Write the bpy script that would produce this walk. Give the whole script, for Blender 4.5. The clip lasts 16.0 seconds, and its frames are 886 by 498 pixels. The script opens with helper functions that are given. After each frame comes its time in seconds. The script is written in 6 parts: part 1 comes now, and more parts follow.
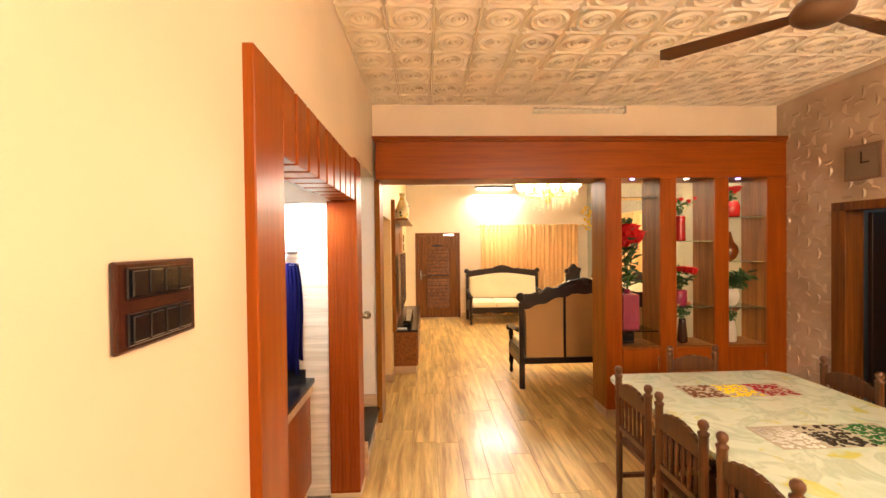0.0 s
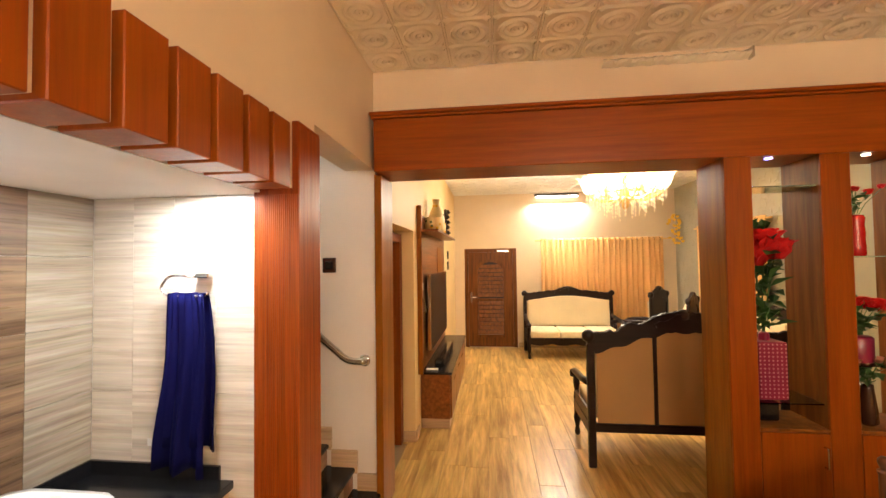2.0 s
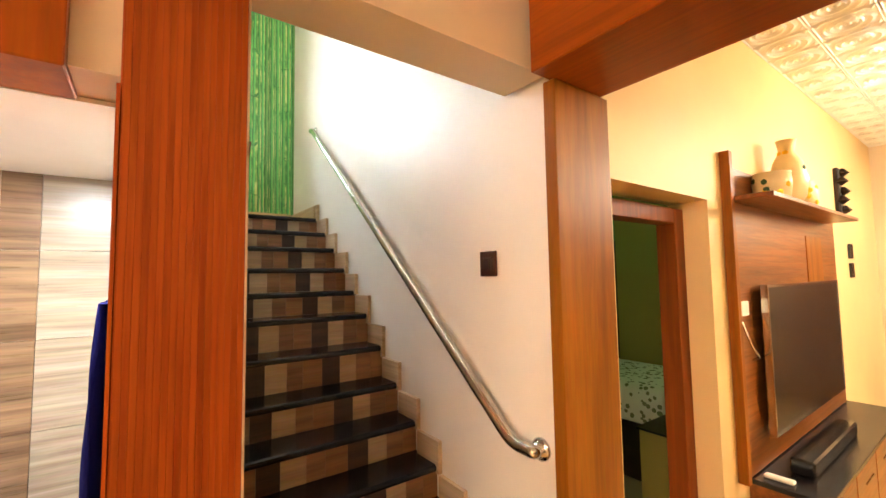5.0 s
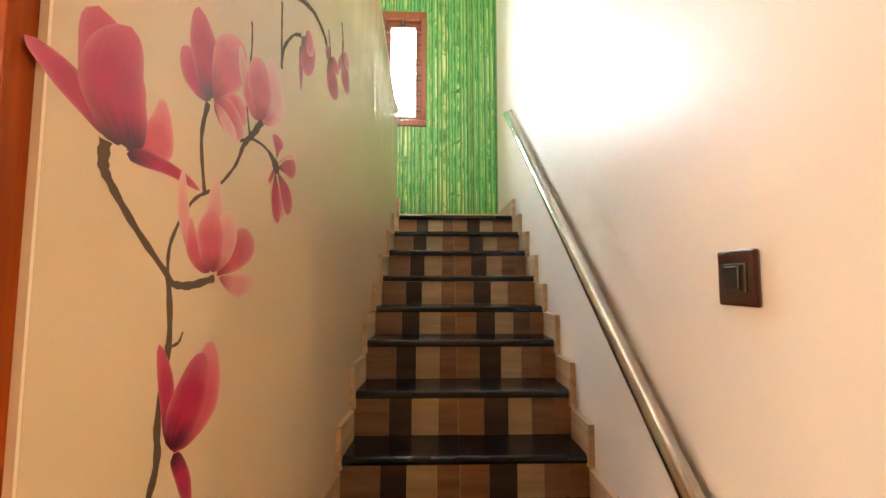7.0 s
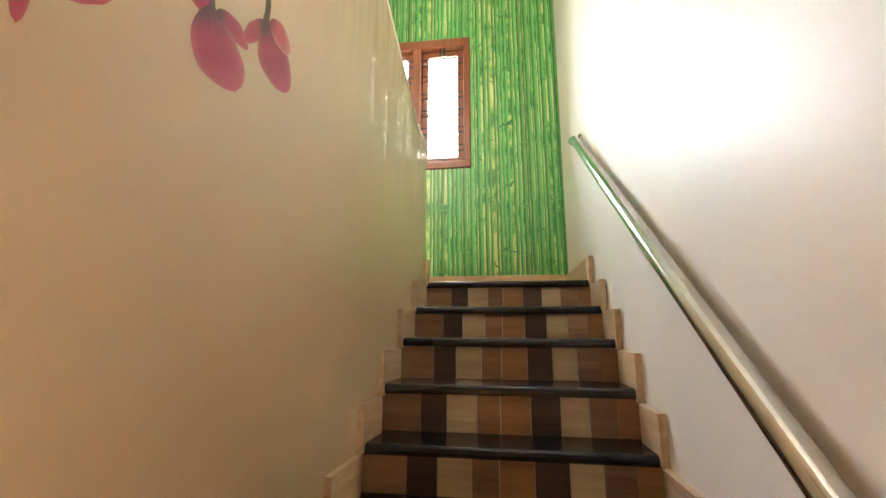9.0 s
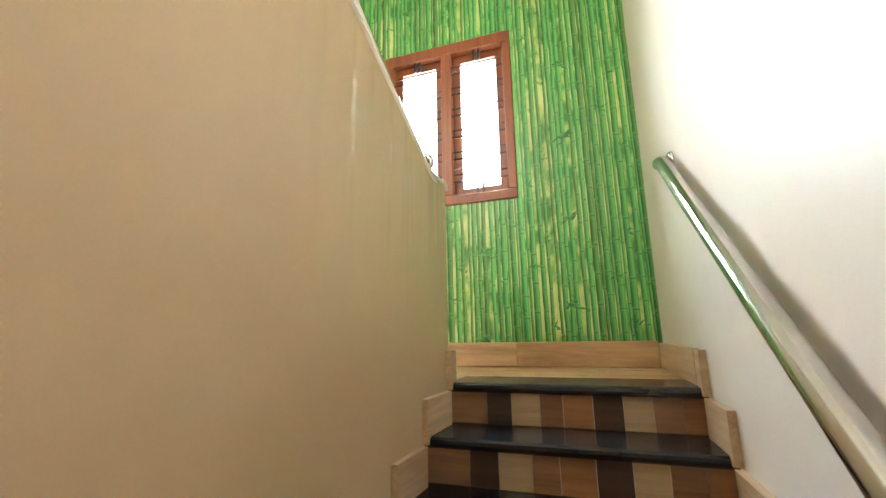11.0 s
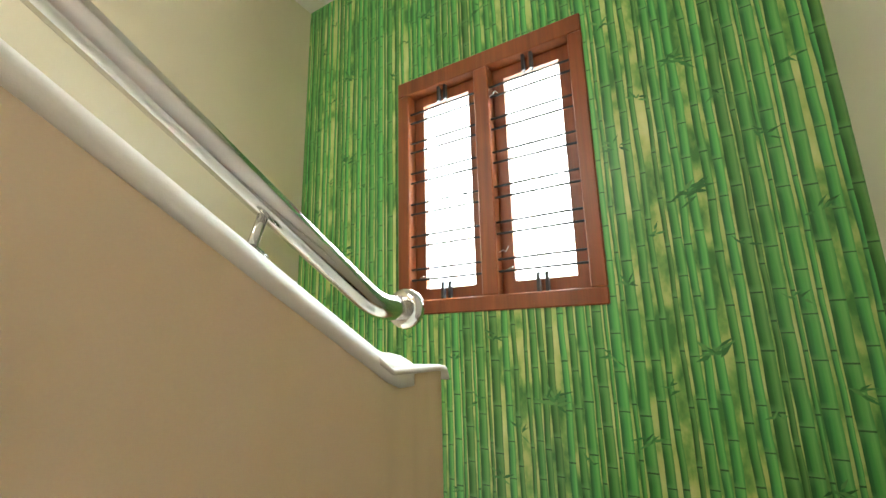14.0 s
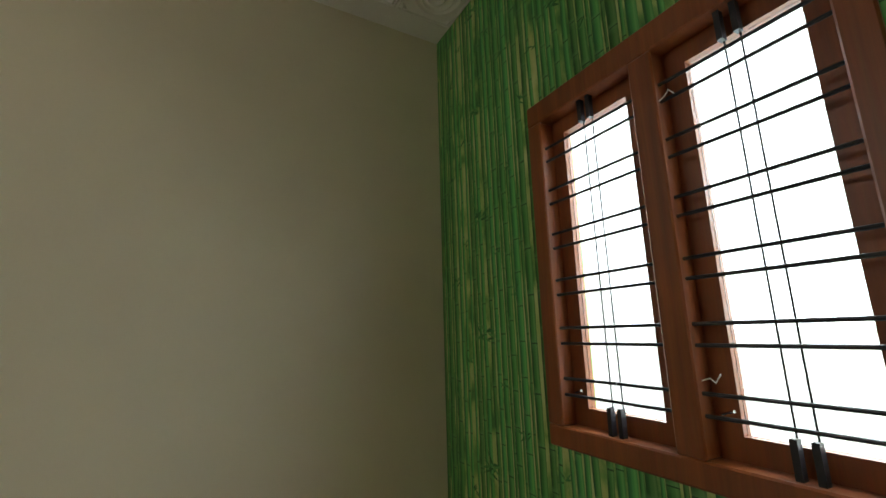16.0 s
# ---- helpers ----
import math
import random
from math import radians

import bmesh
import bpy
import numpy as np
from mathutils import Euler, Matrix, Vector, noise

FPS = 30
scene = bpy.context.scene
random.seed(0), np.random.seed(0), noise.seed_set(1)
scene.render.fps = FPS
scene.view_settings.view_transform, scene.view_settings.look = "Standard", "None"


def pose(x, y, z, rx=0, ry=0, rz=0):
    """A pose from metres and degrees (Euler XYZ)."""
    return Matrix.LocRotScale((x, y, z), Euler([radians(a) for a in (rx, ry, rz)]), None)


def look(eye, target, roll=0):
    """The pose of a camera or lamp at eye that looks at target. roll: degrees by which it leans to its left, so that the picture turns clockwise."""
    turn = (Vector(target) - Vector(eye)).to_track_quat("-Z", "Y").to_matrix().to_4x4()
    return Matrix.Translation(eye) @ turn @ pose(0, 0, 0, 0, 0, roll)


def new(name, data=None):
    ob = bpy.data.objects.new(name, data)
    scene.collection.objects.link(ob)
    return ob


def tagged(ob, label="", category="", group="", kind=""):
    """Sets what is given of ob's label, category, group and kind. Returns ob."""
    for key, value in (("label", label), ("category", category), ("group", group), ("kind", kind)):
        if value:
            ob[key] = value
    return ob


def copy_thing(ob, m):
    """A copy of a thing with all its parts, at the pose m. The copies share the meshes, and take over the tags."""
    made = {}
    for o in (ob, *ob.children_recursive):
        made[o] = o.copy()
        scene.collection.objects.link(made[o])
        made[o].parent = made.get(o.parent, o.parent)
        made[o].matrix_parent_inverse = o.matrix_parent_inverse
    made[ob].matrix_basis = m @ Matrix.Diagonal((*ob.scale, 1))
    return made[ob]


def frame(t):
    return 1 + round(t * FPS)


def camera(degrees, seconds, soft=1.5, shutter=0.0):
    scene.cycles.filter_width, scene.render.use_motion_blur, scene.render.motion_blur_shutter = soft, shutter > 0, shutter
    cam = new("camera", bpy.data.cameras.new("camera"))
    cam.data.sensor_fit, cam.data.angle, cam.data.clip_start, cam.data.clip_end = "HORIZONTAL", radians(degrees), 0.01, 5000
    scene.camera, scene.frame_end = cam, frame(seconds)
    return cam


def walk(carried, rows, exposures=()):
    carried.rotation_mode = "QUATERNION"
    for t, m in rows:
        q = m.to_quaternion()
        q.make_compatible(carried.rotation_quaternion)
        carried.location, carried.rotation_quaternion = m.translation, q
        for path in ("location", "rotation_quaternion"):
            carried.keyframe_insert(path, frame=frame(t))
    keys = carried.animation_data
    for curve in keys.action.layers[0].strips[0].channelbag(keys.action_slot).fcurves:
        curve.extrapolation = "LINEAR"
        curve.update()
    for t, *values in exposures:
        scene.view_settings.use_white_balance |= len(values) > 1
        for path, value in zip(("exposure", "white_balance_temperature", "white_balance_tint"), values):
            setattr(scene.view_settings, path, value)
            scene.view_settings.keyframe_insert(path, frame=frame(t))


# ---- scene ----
cam = camera(94.1, 16.0)
PATH = [
    (0, (-0.007, -0.554, 1.761), (0.079, 1.444, 1.734), -0.7),
    (0.5, (0.048, -0.247, 1.751), (0.143, 1.75, 1.728), -0.6),
    (1, (0.109, 0.084, 1.749), (0.188, 2.083, 1.75), -0.7),
    (1.5, (0.217, 0.391, 1.752), (0.146, 2.389, 1.778), -0.8),
    (2, (0.322, 0.678, 1.755), (0.087, 2.663, 1.817), -0.8),
    (2.5, (0.414, 0.962, 1.748), (-0.032, 2.91, 1.831), -0.9),
    (3, (0.502, 1.249, 1.742), (-0.216, 3.114, 1.828), -1.0),
    (5.5, (0.403, 2.593, 1.685), (-1.388, 3.472, 1.824), -0.7),
    (6, (0.29, 2.779, 1.705), (-1.636, 3.303, 1.841), -0.5),
    (6.5, (0.135, 2.899, 1.712), (-1.849, 3.11, 1.85), -0.1),
    (7, (-0.073, 2.958, 1.736), (-2.066, 3.016, 1.887), 0.1),
    (7.5, (-0.267, 2.997, 1.723), (-2.253, 2.945, 1.957), 0.1),
    (8, (-0.475, 3.026, 1.751), (-2.446, 2.862, 2.046), 0.1),
    (8.5, (-0.691, 3.063, 1.837), (-2.647, 2.858, 2.202), 0.2),
    (11, (-1.452, 3.206, 2.376), (-3.311, 2.586, 2.774), -1.0),
    (11.5, (-1.585, 3.176, 2.495), (-3.431, 2.517, 2.89), -1.0),
    (12, (-1.722, 3.162, 2.581), (-3.556, 2.474, 2.987), -0.8),
    (12.5, (-1.847, 3.105, 2.684), (-3.676, 2.405, 3.09), -1.2),
    (13, (-2.008, 3.097, 2.808), (-3.803, 2.319, 3.226), -1.3),
    (13.5, (-2.114, 3.152, 2.973), (-3.866, 2.254, 3.326), -1.9),
    (14, (-2.279, 3.135, 3.026), (-3.96, 2.134, 3.439), -1.4),
    (14.5, (-2.4, 3.123, 3.143), (-3.978, 1.962, 3.545), -1.6),
    (15, (-2.512, 3.105, 3.246), (-3.942, 1.766, 3.65), -1.3),
    (15.5, (-2.66, 3.09, 3.347), (-3.854, 1.535, 3.741), -1.6),
    (16, (-2.779, 3.067, 3.441), (-3.737, 1.357, 3.84), -1.5),
]
walk(cam, [(t, look(eye, target, roll)) for t, eye, target, roll in PATH], exposures=[(0.0, 0.05), (0.5, 0.05), (1.0, -0.05), (2.0, -0.35), (3.0, -0.55), (5.5, 0.5), (7.0, 0.45), (8.5, 0.35), (11.0, 0.2), (13.0, 0.12), (14.0, -0.5), (14.5, -0.85), (15.0, -1.38), (16.0, -2.6)])

# ---- world, light, exposure ----
world = bpy.data.worlds.new("world")
scene.world = world
world.use_nodes = True
sky = world.node_tree.nodes.new("ShaderNodeTexSky")
sky.sky_type = "NISHITA"
sky.sun_disc = False
sky.sun_elevation, sky.sun_rotation = radians(50), radians(250)
world.node_tree.links.new(sky.outputs[0], world.node_tree.nodes["Background"].inputs[0])
world.node_tree.nodes["Background"].inputs[1].default_value = 0.12


def lamp(name, kind, m, power, color, size=0.2, size_y=None):
    data = bpy.data.lights.new(name, kind)
    data.energy, data.color = power, color
    if kind == "AREA":
        data.shape = "RECTANGLE" if size_y else "DISK"
        data.size = size
        if size_y:
            data.size_y = size_y
    elif kind in ("POINT", "SPOT"):
        data.shadow_soft_size = size
    ob = new(name, data)
    ob.matrix_basis = m
    return ob


WARM, COOL = (1.0, 0.79, 0.585), (0.79, 0.92, 1.0)
# daylight in the stair window
lamp("window_daylight", "AREA", look((-4.55, 2.4935, 4.2), (-3.0, 2.75, 3.1)), 1000, COOL, 2.0, 1.9)
# unseen lamps added behind the walker to light the dining room
lamp("dining_tube_light", "AREA", look((1.4, -1.95, 2.6), (1.4, 1.5, 1.9)), 75, WARM, 1.6, 0.35)
lamp("dining_light", "POINT", pose(2.2, -0.9, 2.52), 160, WARM, 0.25)
# washing niche downlight
lamp("niche_downlight", "AREA", pose(-0.84, 2.18, 2.055), 22, (0.88, 0.95, 1.0), 0.12)
# added fill, no fitting behind it: softens the niche ceiling
lamp("niche_light", "POINT", pose(-1.1, 1.15, 1.82), 7, (0.88, 0.95, 1.0), 0.05)
# living room: wall tube and chandelier bulbs
lamp("living_tube_light", "AREA", look((1.65, 9.10, 2.93), (1.65, 8.6, 1.0)), 75, (1, 0.93, 0.80), 1.0, 0.3)
lamp("chandelier_glow", "POINT", pose(1.99, 6.05, 2.70), 270, (1, 0.85, 0.60), 0.12)
# unseen fill lamp, added to brighten the living room and its ceiling
lamp("living_light", "POINT", pose(0.9, 6.6, 2.72), 70, (1, 0.88, 0.68), 0.2)
# added fill for the stairwell, high at the head of the second flight
lamp("upper_hall_daylight", "AREA", look((-0.78, 2.05, 4.52), (-3.2, 2.9, 3.2)), 46, (1, 0.95, 0.88), 0.9, 0.6)
# unseen lamps, added to light the rooms behind the open doors
lamp("bedroom_light", "POINT", pose(-1.9, 5.2, 2.7), 7, (0.62, 1.0, 0.42), 0.1)
lamp("side_room_light", "POINT", pose(5.2, 1.6, 2.4), 5, (0.8, 0.9, 1.0), 0.1)


# ---- materials ----
def nodes_of(name):
    m = bpy.data.materials.new(name)
    m.use_nodes = True
    t = m.node_tree
    return m, t, t.nodes["Principled BSDF"]


def N(t, kind, **kw):
    n = t.nodes.new("ShaderNode" + kind)
    for k, v in kw.items():
        if k == "op":
            n.operation = v
        elif k == "dims":
            n.noise_dimensions = v
        else:
            n.inputs[k].default_value = v
    return n


def L(t, a, b):
    t.links.new(a, b)


def coords(t, scale=(1, 1, 1), rot=(0, 0, 0), space="Object"):
    c, m = N(t, "TexCoord"), N(t, "Mapping")
    m.inputs["Scale"].default_value = scale
    m.inputs["Rotation"].default_value = rot
    L(t, c.outputs[space], m.inputs["Vector"])
    return m.outputs[0]


def ramp(t, fac, stops):
    r = N(t, "ValToRGB")
    e = r.color_ramp.elements
    while len(e) < len(stops):
        e.new(0.5)
    for el, (p, c) in zip(e, stops):
        el.position, el.color = p, (*c, 1)
    L(t, fac, r.inputs[0])
    return r.outputs[0]


def mixc(t, fac, a, b, blend="MIX"):
    m = N(t, "Mix")
    m.data_type, m.blend_type = "RGBA", blend
    for s, v in ((m.inputs[0], fac), (m.inputs[6], a), (m.inputs[7], b)):
        if isinstance(v, (int, float)):
            s.default_value = v
        elif isinstance(v, tuple):
            s.default_value = (*v, 1)
        else:
            L(t, v, s)
    return m.outputs[2]


def math_n(t, op, a, b=0.0, c=0.0):
    m = N(t, "Math", op=op)
    for i, v in enumerate((a, b, c)):
        if isinstance(v, (int, float)):
            m.inputs[i].default_value = v
        else:
            L(t, v, m.inputs[i])
    return m.outputs[0]


def bump(t, p, height, strength, dist=0.002):
    b = N(t, "Bump", Strength=strength, Distance=dist)
    L(t, height, b.inputs["Height"])
    L(t, b.outputs[0], p.inputs["Normal"])


def paint(name, color, rough=0.55, vary=0.08, grain=350.0, strength=0.15, metal=0.0, coat=0.0, patch=0.2, spec=0.5):
    """Plain coloured surface with broad tone changes, fine grain and uneven gloss."""
    m, t, p = nodes_of(name)
    v = coords(t)
    big, fine = N(t, "TexNoise", Scale=1.7, Detail=4.0), N(t, "TexNoise", Scale=grain, Detail=3.0)
    L(t, v, big.inputs["Vector"]), L(t, v, fine.inputs["Vector"])
    lo = tuple(c * (1 - vary) for c in color)
    hi = tuple(min(1, c * (1 + vary)) for c in color)
    base = ramp(t, big.outputs[0], [(0.3, lo), (0.7, hi)])
    L(t, mixc(t, 0.06, base, fine.outputs["Color"], "OVERLAY"), p.inputs["Base Color"])
    L(t, math_n(t, "MULTIPLY_ADD", big.outputs[0], patch, rough - patch / 2), p.inputs["Roughness"])
    p.inputs["Metallic"].default_value = metal
    p.inputs["Coat Weight"].default_value = coat
    p.inputs["Specular IOR Level"].default_value = spec
    bump(t, p, fine.outputs[0], strength, 0.001)
    return m


def wood(name, dark, light, along="z", rough=0.35, scale=1.0, tint=0.0, coat=0.0, streak=26.0, spec=0.5):
    """Grain drawn out along one axis; tint varies the tone from piece to piece."""
    m, t, p = nodes_of(name)
    s = {"x": (1.2, streak, streak), "y": (streak, 1.2, streak), "z": (streak, streak, 1.2)}[along]
    info = N(t, "ObjectInfo")
    v = coords(t, tuple(a * scale for a in s))
    shift = N(t, "VectorMath", op="ADD")
    L(t, v, shift.inputs[0])
    k = math_n(t, "MULTIPLY", info.outputs["Random"], 37.0)
    L(t, k, shift.inputs[1])
    g, f = N(t, "TexNoise", Scale=1.0, Detail=6.0, Roughness=0.65, Distortion=0.4), N(t, "TexNoise", Scale=5.0, Detail=4.0)
    L(t, shift.outputs[0], g.inputs["Vector"]), L(t, shift.outputs[0], f.inputs["Vector"])
    base = ramp(t, g.outputs[0], [(0.32, dark), (0.5, tuple((a + b) / 2 for a, b in zip(dark, light))), (0.68, light)])
    base = mixc(t, 0.25, base, f.outputs["Color"], "SOFT_LIGHT")
    if tint:
        hs = N(t, "HueSaturation")
        L(t, base, hs.inputs["Color"])
        L(t, math_n(t, "MULTIPLY_ADD", info.outputs["Random"], tint, 1 - tint / 2), hs.inputs["Value"])
        base = hs.outputs[0]
    L(t, base, p.inputs["Base Color"])
    L(t, math_n(t, "MULTIPLY_ADD", f.outputs[0], 0.18, rough - 0.09), p.inputs["Roughness"])
    p.inputs["Coat Weight"].default_value = coat
    p.inputs["Coat Roughness"].default_value = 0.12
    p.inputs["Specular IOR Level"].default_value = spec
    bump(t, p, g.outputs[0], 0.12, 0.001)
    return m


def metal(name, color, rough):
    m, t, p = nodes_of(name)
    v = coords(t)
    n = N(t, "TexNoise", Scale=40.0, Detail=4.0)
    L(t, v, n.inputs["Vector"])
    p.inputs["Base Color"].default_value = (*color, 1)
    p.inputs["Metallic"].default_value = 1.0
    L(t, math_n(t, "MULTIPLY_ADD", n.outputs[0], 0.12, max(0.02, rough - 0.06)), p.inputs["Roughness"])
    return m


def glass(name, color=(0.9, 0.98, 0.95), rough=0.02):
    m, t, p = nodes_of(name)
    p.inputs["Base Color"].default_value = (*color, 1)
    p.inputs["Transmission Weight"].default_value = 1.0
    p.inputs["Roughness"].default_value = rough
    p.inputs["IOR"].default_value = 1.45
    return m


def glow(name, color, strength):
    m, t, p = nodes_of(name)
    p.inputs["Base Color"].default_value = (*color, 1)
    p.inputs["Emission Color"].default_value = (*color, 1)
    p.inputs["Emission Strength"].default_value = strength
    return m


def mural_gloss(name):
    """Glossy printed wall film: warm beige, upright coat ripples at its upper far end."""
    m, t, p = nodes_of(name)
    big, fine, rip = N(t, "TexNoise", Scale=1.6, Detail=4.0), N(t, "TexNoise", Scale=300.0, Detail=2.0), N(t, "TexNoise", Scale=1.0, Detail=2.0)
    v = coords(t)
    L(t, v, big.inputs["Vector"]), L(t, v, fine.inputs["Vector"])
    L(t, coords(t, (8, 1, 1.0)), rip.inputs["Vector"])
    base = ramp(t, big.outputs[0], [(0.3, (0.56, 0.41, 0.24)), (0.7, (0.63, 0.47, 0.29))])
    L(t, mixc(t, 0.05, base, fine.outputs["Color"], "OVERLAY"), p.inputs["Base Color"])
    p.inputs["Roughness"].default_value = 0.36
    p.inputs["Coat Weight"].default_value = 0.55
    p.inputs["Coat Roughness"].default_value = 0.24
    sep = N(t, "SeparateXYZ")
    L(t, v, sep.inputs[0])
    far_end, high = N(t, "Clamp"), N(t, "Clamp")
    L(t, math_n(t, "MULTIPLY_ADD", sep.outputs[0], -1.25, -1.9), far_end.inputs[0])
    L(t, math_n(t, "MULTIPLY_ADD", sep.outputs[2], 2.6, -6.3), high.inputs[0])
    # ripples added to the coat normals alone, to draw the window's glare here
    film = N(t, "Bump", Strength=1.0, Distance=0.06)
    L(t, math_n(t, "MULTIPLY", rip.outputs[0], math_n(t, "MULTIPLY", far_end.outputs[0], high.outputs[0])), film.inputs["Height"])
    L(t, film.outputs[0], p.inputs["Coat Normal"])
    bump(t, p, fine.outputs[0], 0.15, 0.001)
    return m


def bamboo_paper(name):
    """Ground of the printed bamboo wallpaper: pale yellow-green with soft green smudges."""
    m, t, p = nodes_of(name)
    v = coords(t, (1, 1, 0.55))
    blot, far, fine = N(t, "TexNoise", Scale=15.0, Detail=4.0), N(t, "TexNoise", Scale=5.0, Detail=2.0), N(t, "TexNoise", Scale=140.0, Detail=3.0)
    for n in (blot, far, fine):
        L(t, v, n.inputs["Vector"])
    f = math_n(t, "MULTIPLY_ADD", far.outputs[0], 0.5, math_n(t, "MULTIPLY", blot.outputs[0], 0.75))
    ground = ramp(t, f, [(0.49, (0.05, 0.20, 0.042)), (0.57, (0.18, 0.37, 0.085)), (0.64, (0.42, 0.53, 0.16)), (0.78, (0.58, 0.64, 0.27))])
    L(t, mixc(t, 0.10, ground, fine.outputs["Color"], "SOFT_LIGHT"), p.inputs["Base Color"])
    p.inputs["Roughness"].default_value = 0.38
    bump(t, p, fine.outputs[0], 0.08, 0.001)
    return m


def cane_print(name):
    """Printed canes: dark on one side, lit on the other, each of its own tone, with dark joints."""
    m, t, p = nodes_of(name)
    c, g, o = N(t, "UVMap"), N(t, "NewGeometry"), N(t, "TexCoord")
    sep = N(t, "SeparateXYZ")
    L(t, c.outputs[0], sep.inputs[0])
    u, v = sep.outputs[0], math_n(t, "FRACT", sep.outputs[1])
    streak = N(t, "TexNoise", Scale=1.0, Detail=4.0)
    mp = N(t, "Mapping")
    mp.inputs["Scale"].default_value = (1, 160, 9)
    L(t, o.outputs["Object"], mp.inputs[0]), L(t, mp.outputs[0], streak.inputs["Vector"])
    body = ramp(t, math_n(t, "ADD", u, math_n(t, "MULTIPLY_ADD", streak.outputs[0], 0.3, -0.15)), [(0.0, (0.010, 0.090, 0.018)), (0.20, (0.018, 0.140, 0.028)), (0.45, (0.056, 0.290, 0.056)), (0.78, (0.155, 0.430, 0.108)), (1.0, (0.055, 0.240, 0.052))])
    tone = N(t, "HueSaturation")
    L(t, body, tone.inputs["Color"])
    L(t, math_n(t, "MULTIPLY_ADD", g.outputs["Random Per Island"], 0.7, 0.65), tone.inputs["Value"])
    L(t, math_n(t, "MULTIPLY_ADD", g.outputs["Random Per Island"], 0.03, 0.485), tone.inputs["Hue"])
    pale = ramp(t, v, [(0.0, (0, 0, 0)), (0.03, (0.45, 0.45, 0.45)), (0.16, (0, 0, 0)), (0.8, (0, 0, 0)), (0.97, (0.22, 0.22, 0.22))])
    col = mixc(t, pale, tone.outputs[0], (0.16, 0.42, 0.13))
    joint = math_n(t, "LESS_THAN", v, 0.028)
    L(t, mixc(t, math_n(t, "MULTIPLY", joint, 0.85), col, (0.006, 0.055, 0.014)), p.inputs["Base Color"])
    p.inputs["Roughness"].default_value = 0.38
    return m


def petal_paint(name, base, mid, tip, rim):
    """Printed petal: dark base, pale rim and fine veins along its length."""
    m, t, p = nodes_of(name)
    c = N(t, "UVMap")
    sep = N(t, "SeparateXYZ")
    L(t, c.outputs[0], sep.inputs[0])
    vein, wash = N(t, "TexNoise", Scale=1.0, Detail=3.0), N(t, "TexNoise", Scale=2.2, Detail=2.0)
    mp = N(t, "Mapping")
    mp.inputs["Scale"].default_value = (16, 1.2, 1)
    L(t, c.outputs[0], mp.inputs[0]), L(t, mp.outputs[0], vein.inputs["Vector"])
    L(t, c.outputs[0], wash.inputs["Vector"])
    f = math_n(t, "ADD", sep.outputs[1], math_n(t, "MULTIPLY_ADD", vein.outputs[0], 0.26, -0.13))
    f = math_n(t, "ADD", f, math_n(t, "MULTIPLY_ADD", wash.outputs[0], 0.3, -0.15))
    body = ramp(t, f, [(0.05, base), (0.34, mid), (0.6, mid), (1.0, tip)])
    off = math_n(t, "ABSOLUTE", math_n(t, "MULTIPLY_ADD", sep.outputs[0], 2.0, -1.0))
    edge = math_n(t, "MULTIPLY", math_n(t, "POWER", off, 5.0), math_n(t, "MINIMUM", math_n(t, "MULTIPLY", sep.outputs[1], 1.6), 0.55))
    L(t, mixc(t, edge, body, rim), p.inputs["Base Color"])
    p.inputs["Roughness"].default_value = 0.3
    return m


CREAM = paint("cream_wall_paint", (0.76, 0.61, 0.43), 0.5, 0.05, patch=0.06)
LIVING_YELLOW = paint("yellow_wall_paint", (0.80, 0.575, 0.27), 0.5, 0.05, patch=0.06)
STAIR_BACK = paint("buff_wall_paint", (0.70, 0.635, 0.46), 0.42, 0.05, patch=0.05)
STAIR_CREAM = paint("pale_wall_paint", (0.80, 0.735, 0.665), 0.42, 0.04, patch=0.05)
MURAL_BASE = mural_gloss("mural_wall_gloss")
WHITE = paint("white_paint", (0.82, 0.80, 0.76), 0.5)
CEIL_WHITE = paint("living_ceiling_white", (0.86, 0.83, 0.78), 0.45)
CEIL = paint("ceiling_panel_white", (0.89, 0.81, 0.68), 0.45)
LAM = wood("orange_brown_laminate", (0.210, 0.040, 0.002), (0.305, 0.067, 0.003), "z", 0.34, spec=0.22)
LAM_H = wood("orange_brown_laminate_across", (0.210, 0.040, 0.002), (0.305, 0.067, 0.003), "x", 0.34, spec=0.22)
RIB = wood("ribbed_laminate", (0.18, 0.026, 0.002), (0.36, 0.074, 0.007), "z", 0.36, spec=0.22, streak=24)
GROOVE = wood("groove_laminate", (0.16, 0.023, 0.002), (0.30, 0.056, 0.005), "z", 0.5, spec=0.15, streak=30)
TEAK = wood("teak_veneer", (0.18, 0.054, 0.004), (0.34, 0.117, 0.009), "z", 0.36, spec=0.18, streak=14)
INNER = wood("unit_inner_veneer", (0.14, 0.044, 0.007), (0.28, 0.104, 0.020), "z", 0.45, streak=16, spec=0.15)
DARKWOOD = wood("carved_dark_rosewood", (0.006, 0.0028, 0.002), (0.022, 0.008, 0.005), "x", 0.36, spec=0.35)
CHAIRWOOD = wood("brown_chair_wood", (0.055, 0.019, 0.006), (0.130, 0.047, 0.015), "z", 0.32, coat=0.1, spec=0.35)
DOORWOOD = wood("main_door_wood", (0.062, 0.017, 0.002), (0.21, 0.068, 0.009), "z", 0.42, spec=0.25)
FRAMEWOOD = wood("window_frame_wood", (0.17, 0.042, 0.009), (0.27, 0.072, 0.015), "z", 0.4)
REDFRAME = wood("red_door_frame_wood", (0.15, 0.034, 0.004), (0.26, 0.062, 0.008), "z", 0.45, spec=0.12)
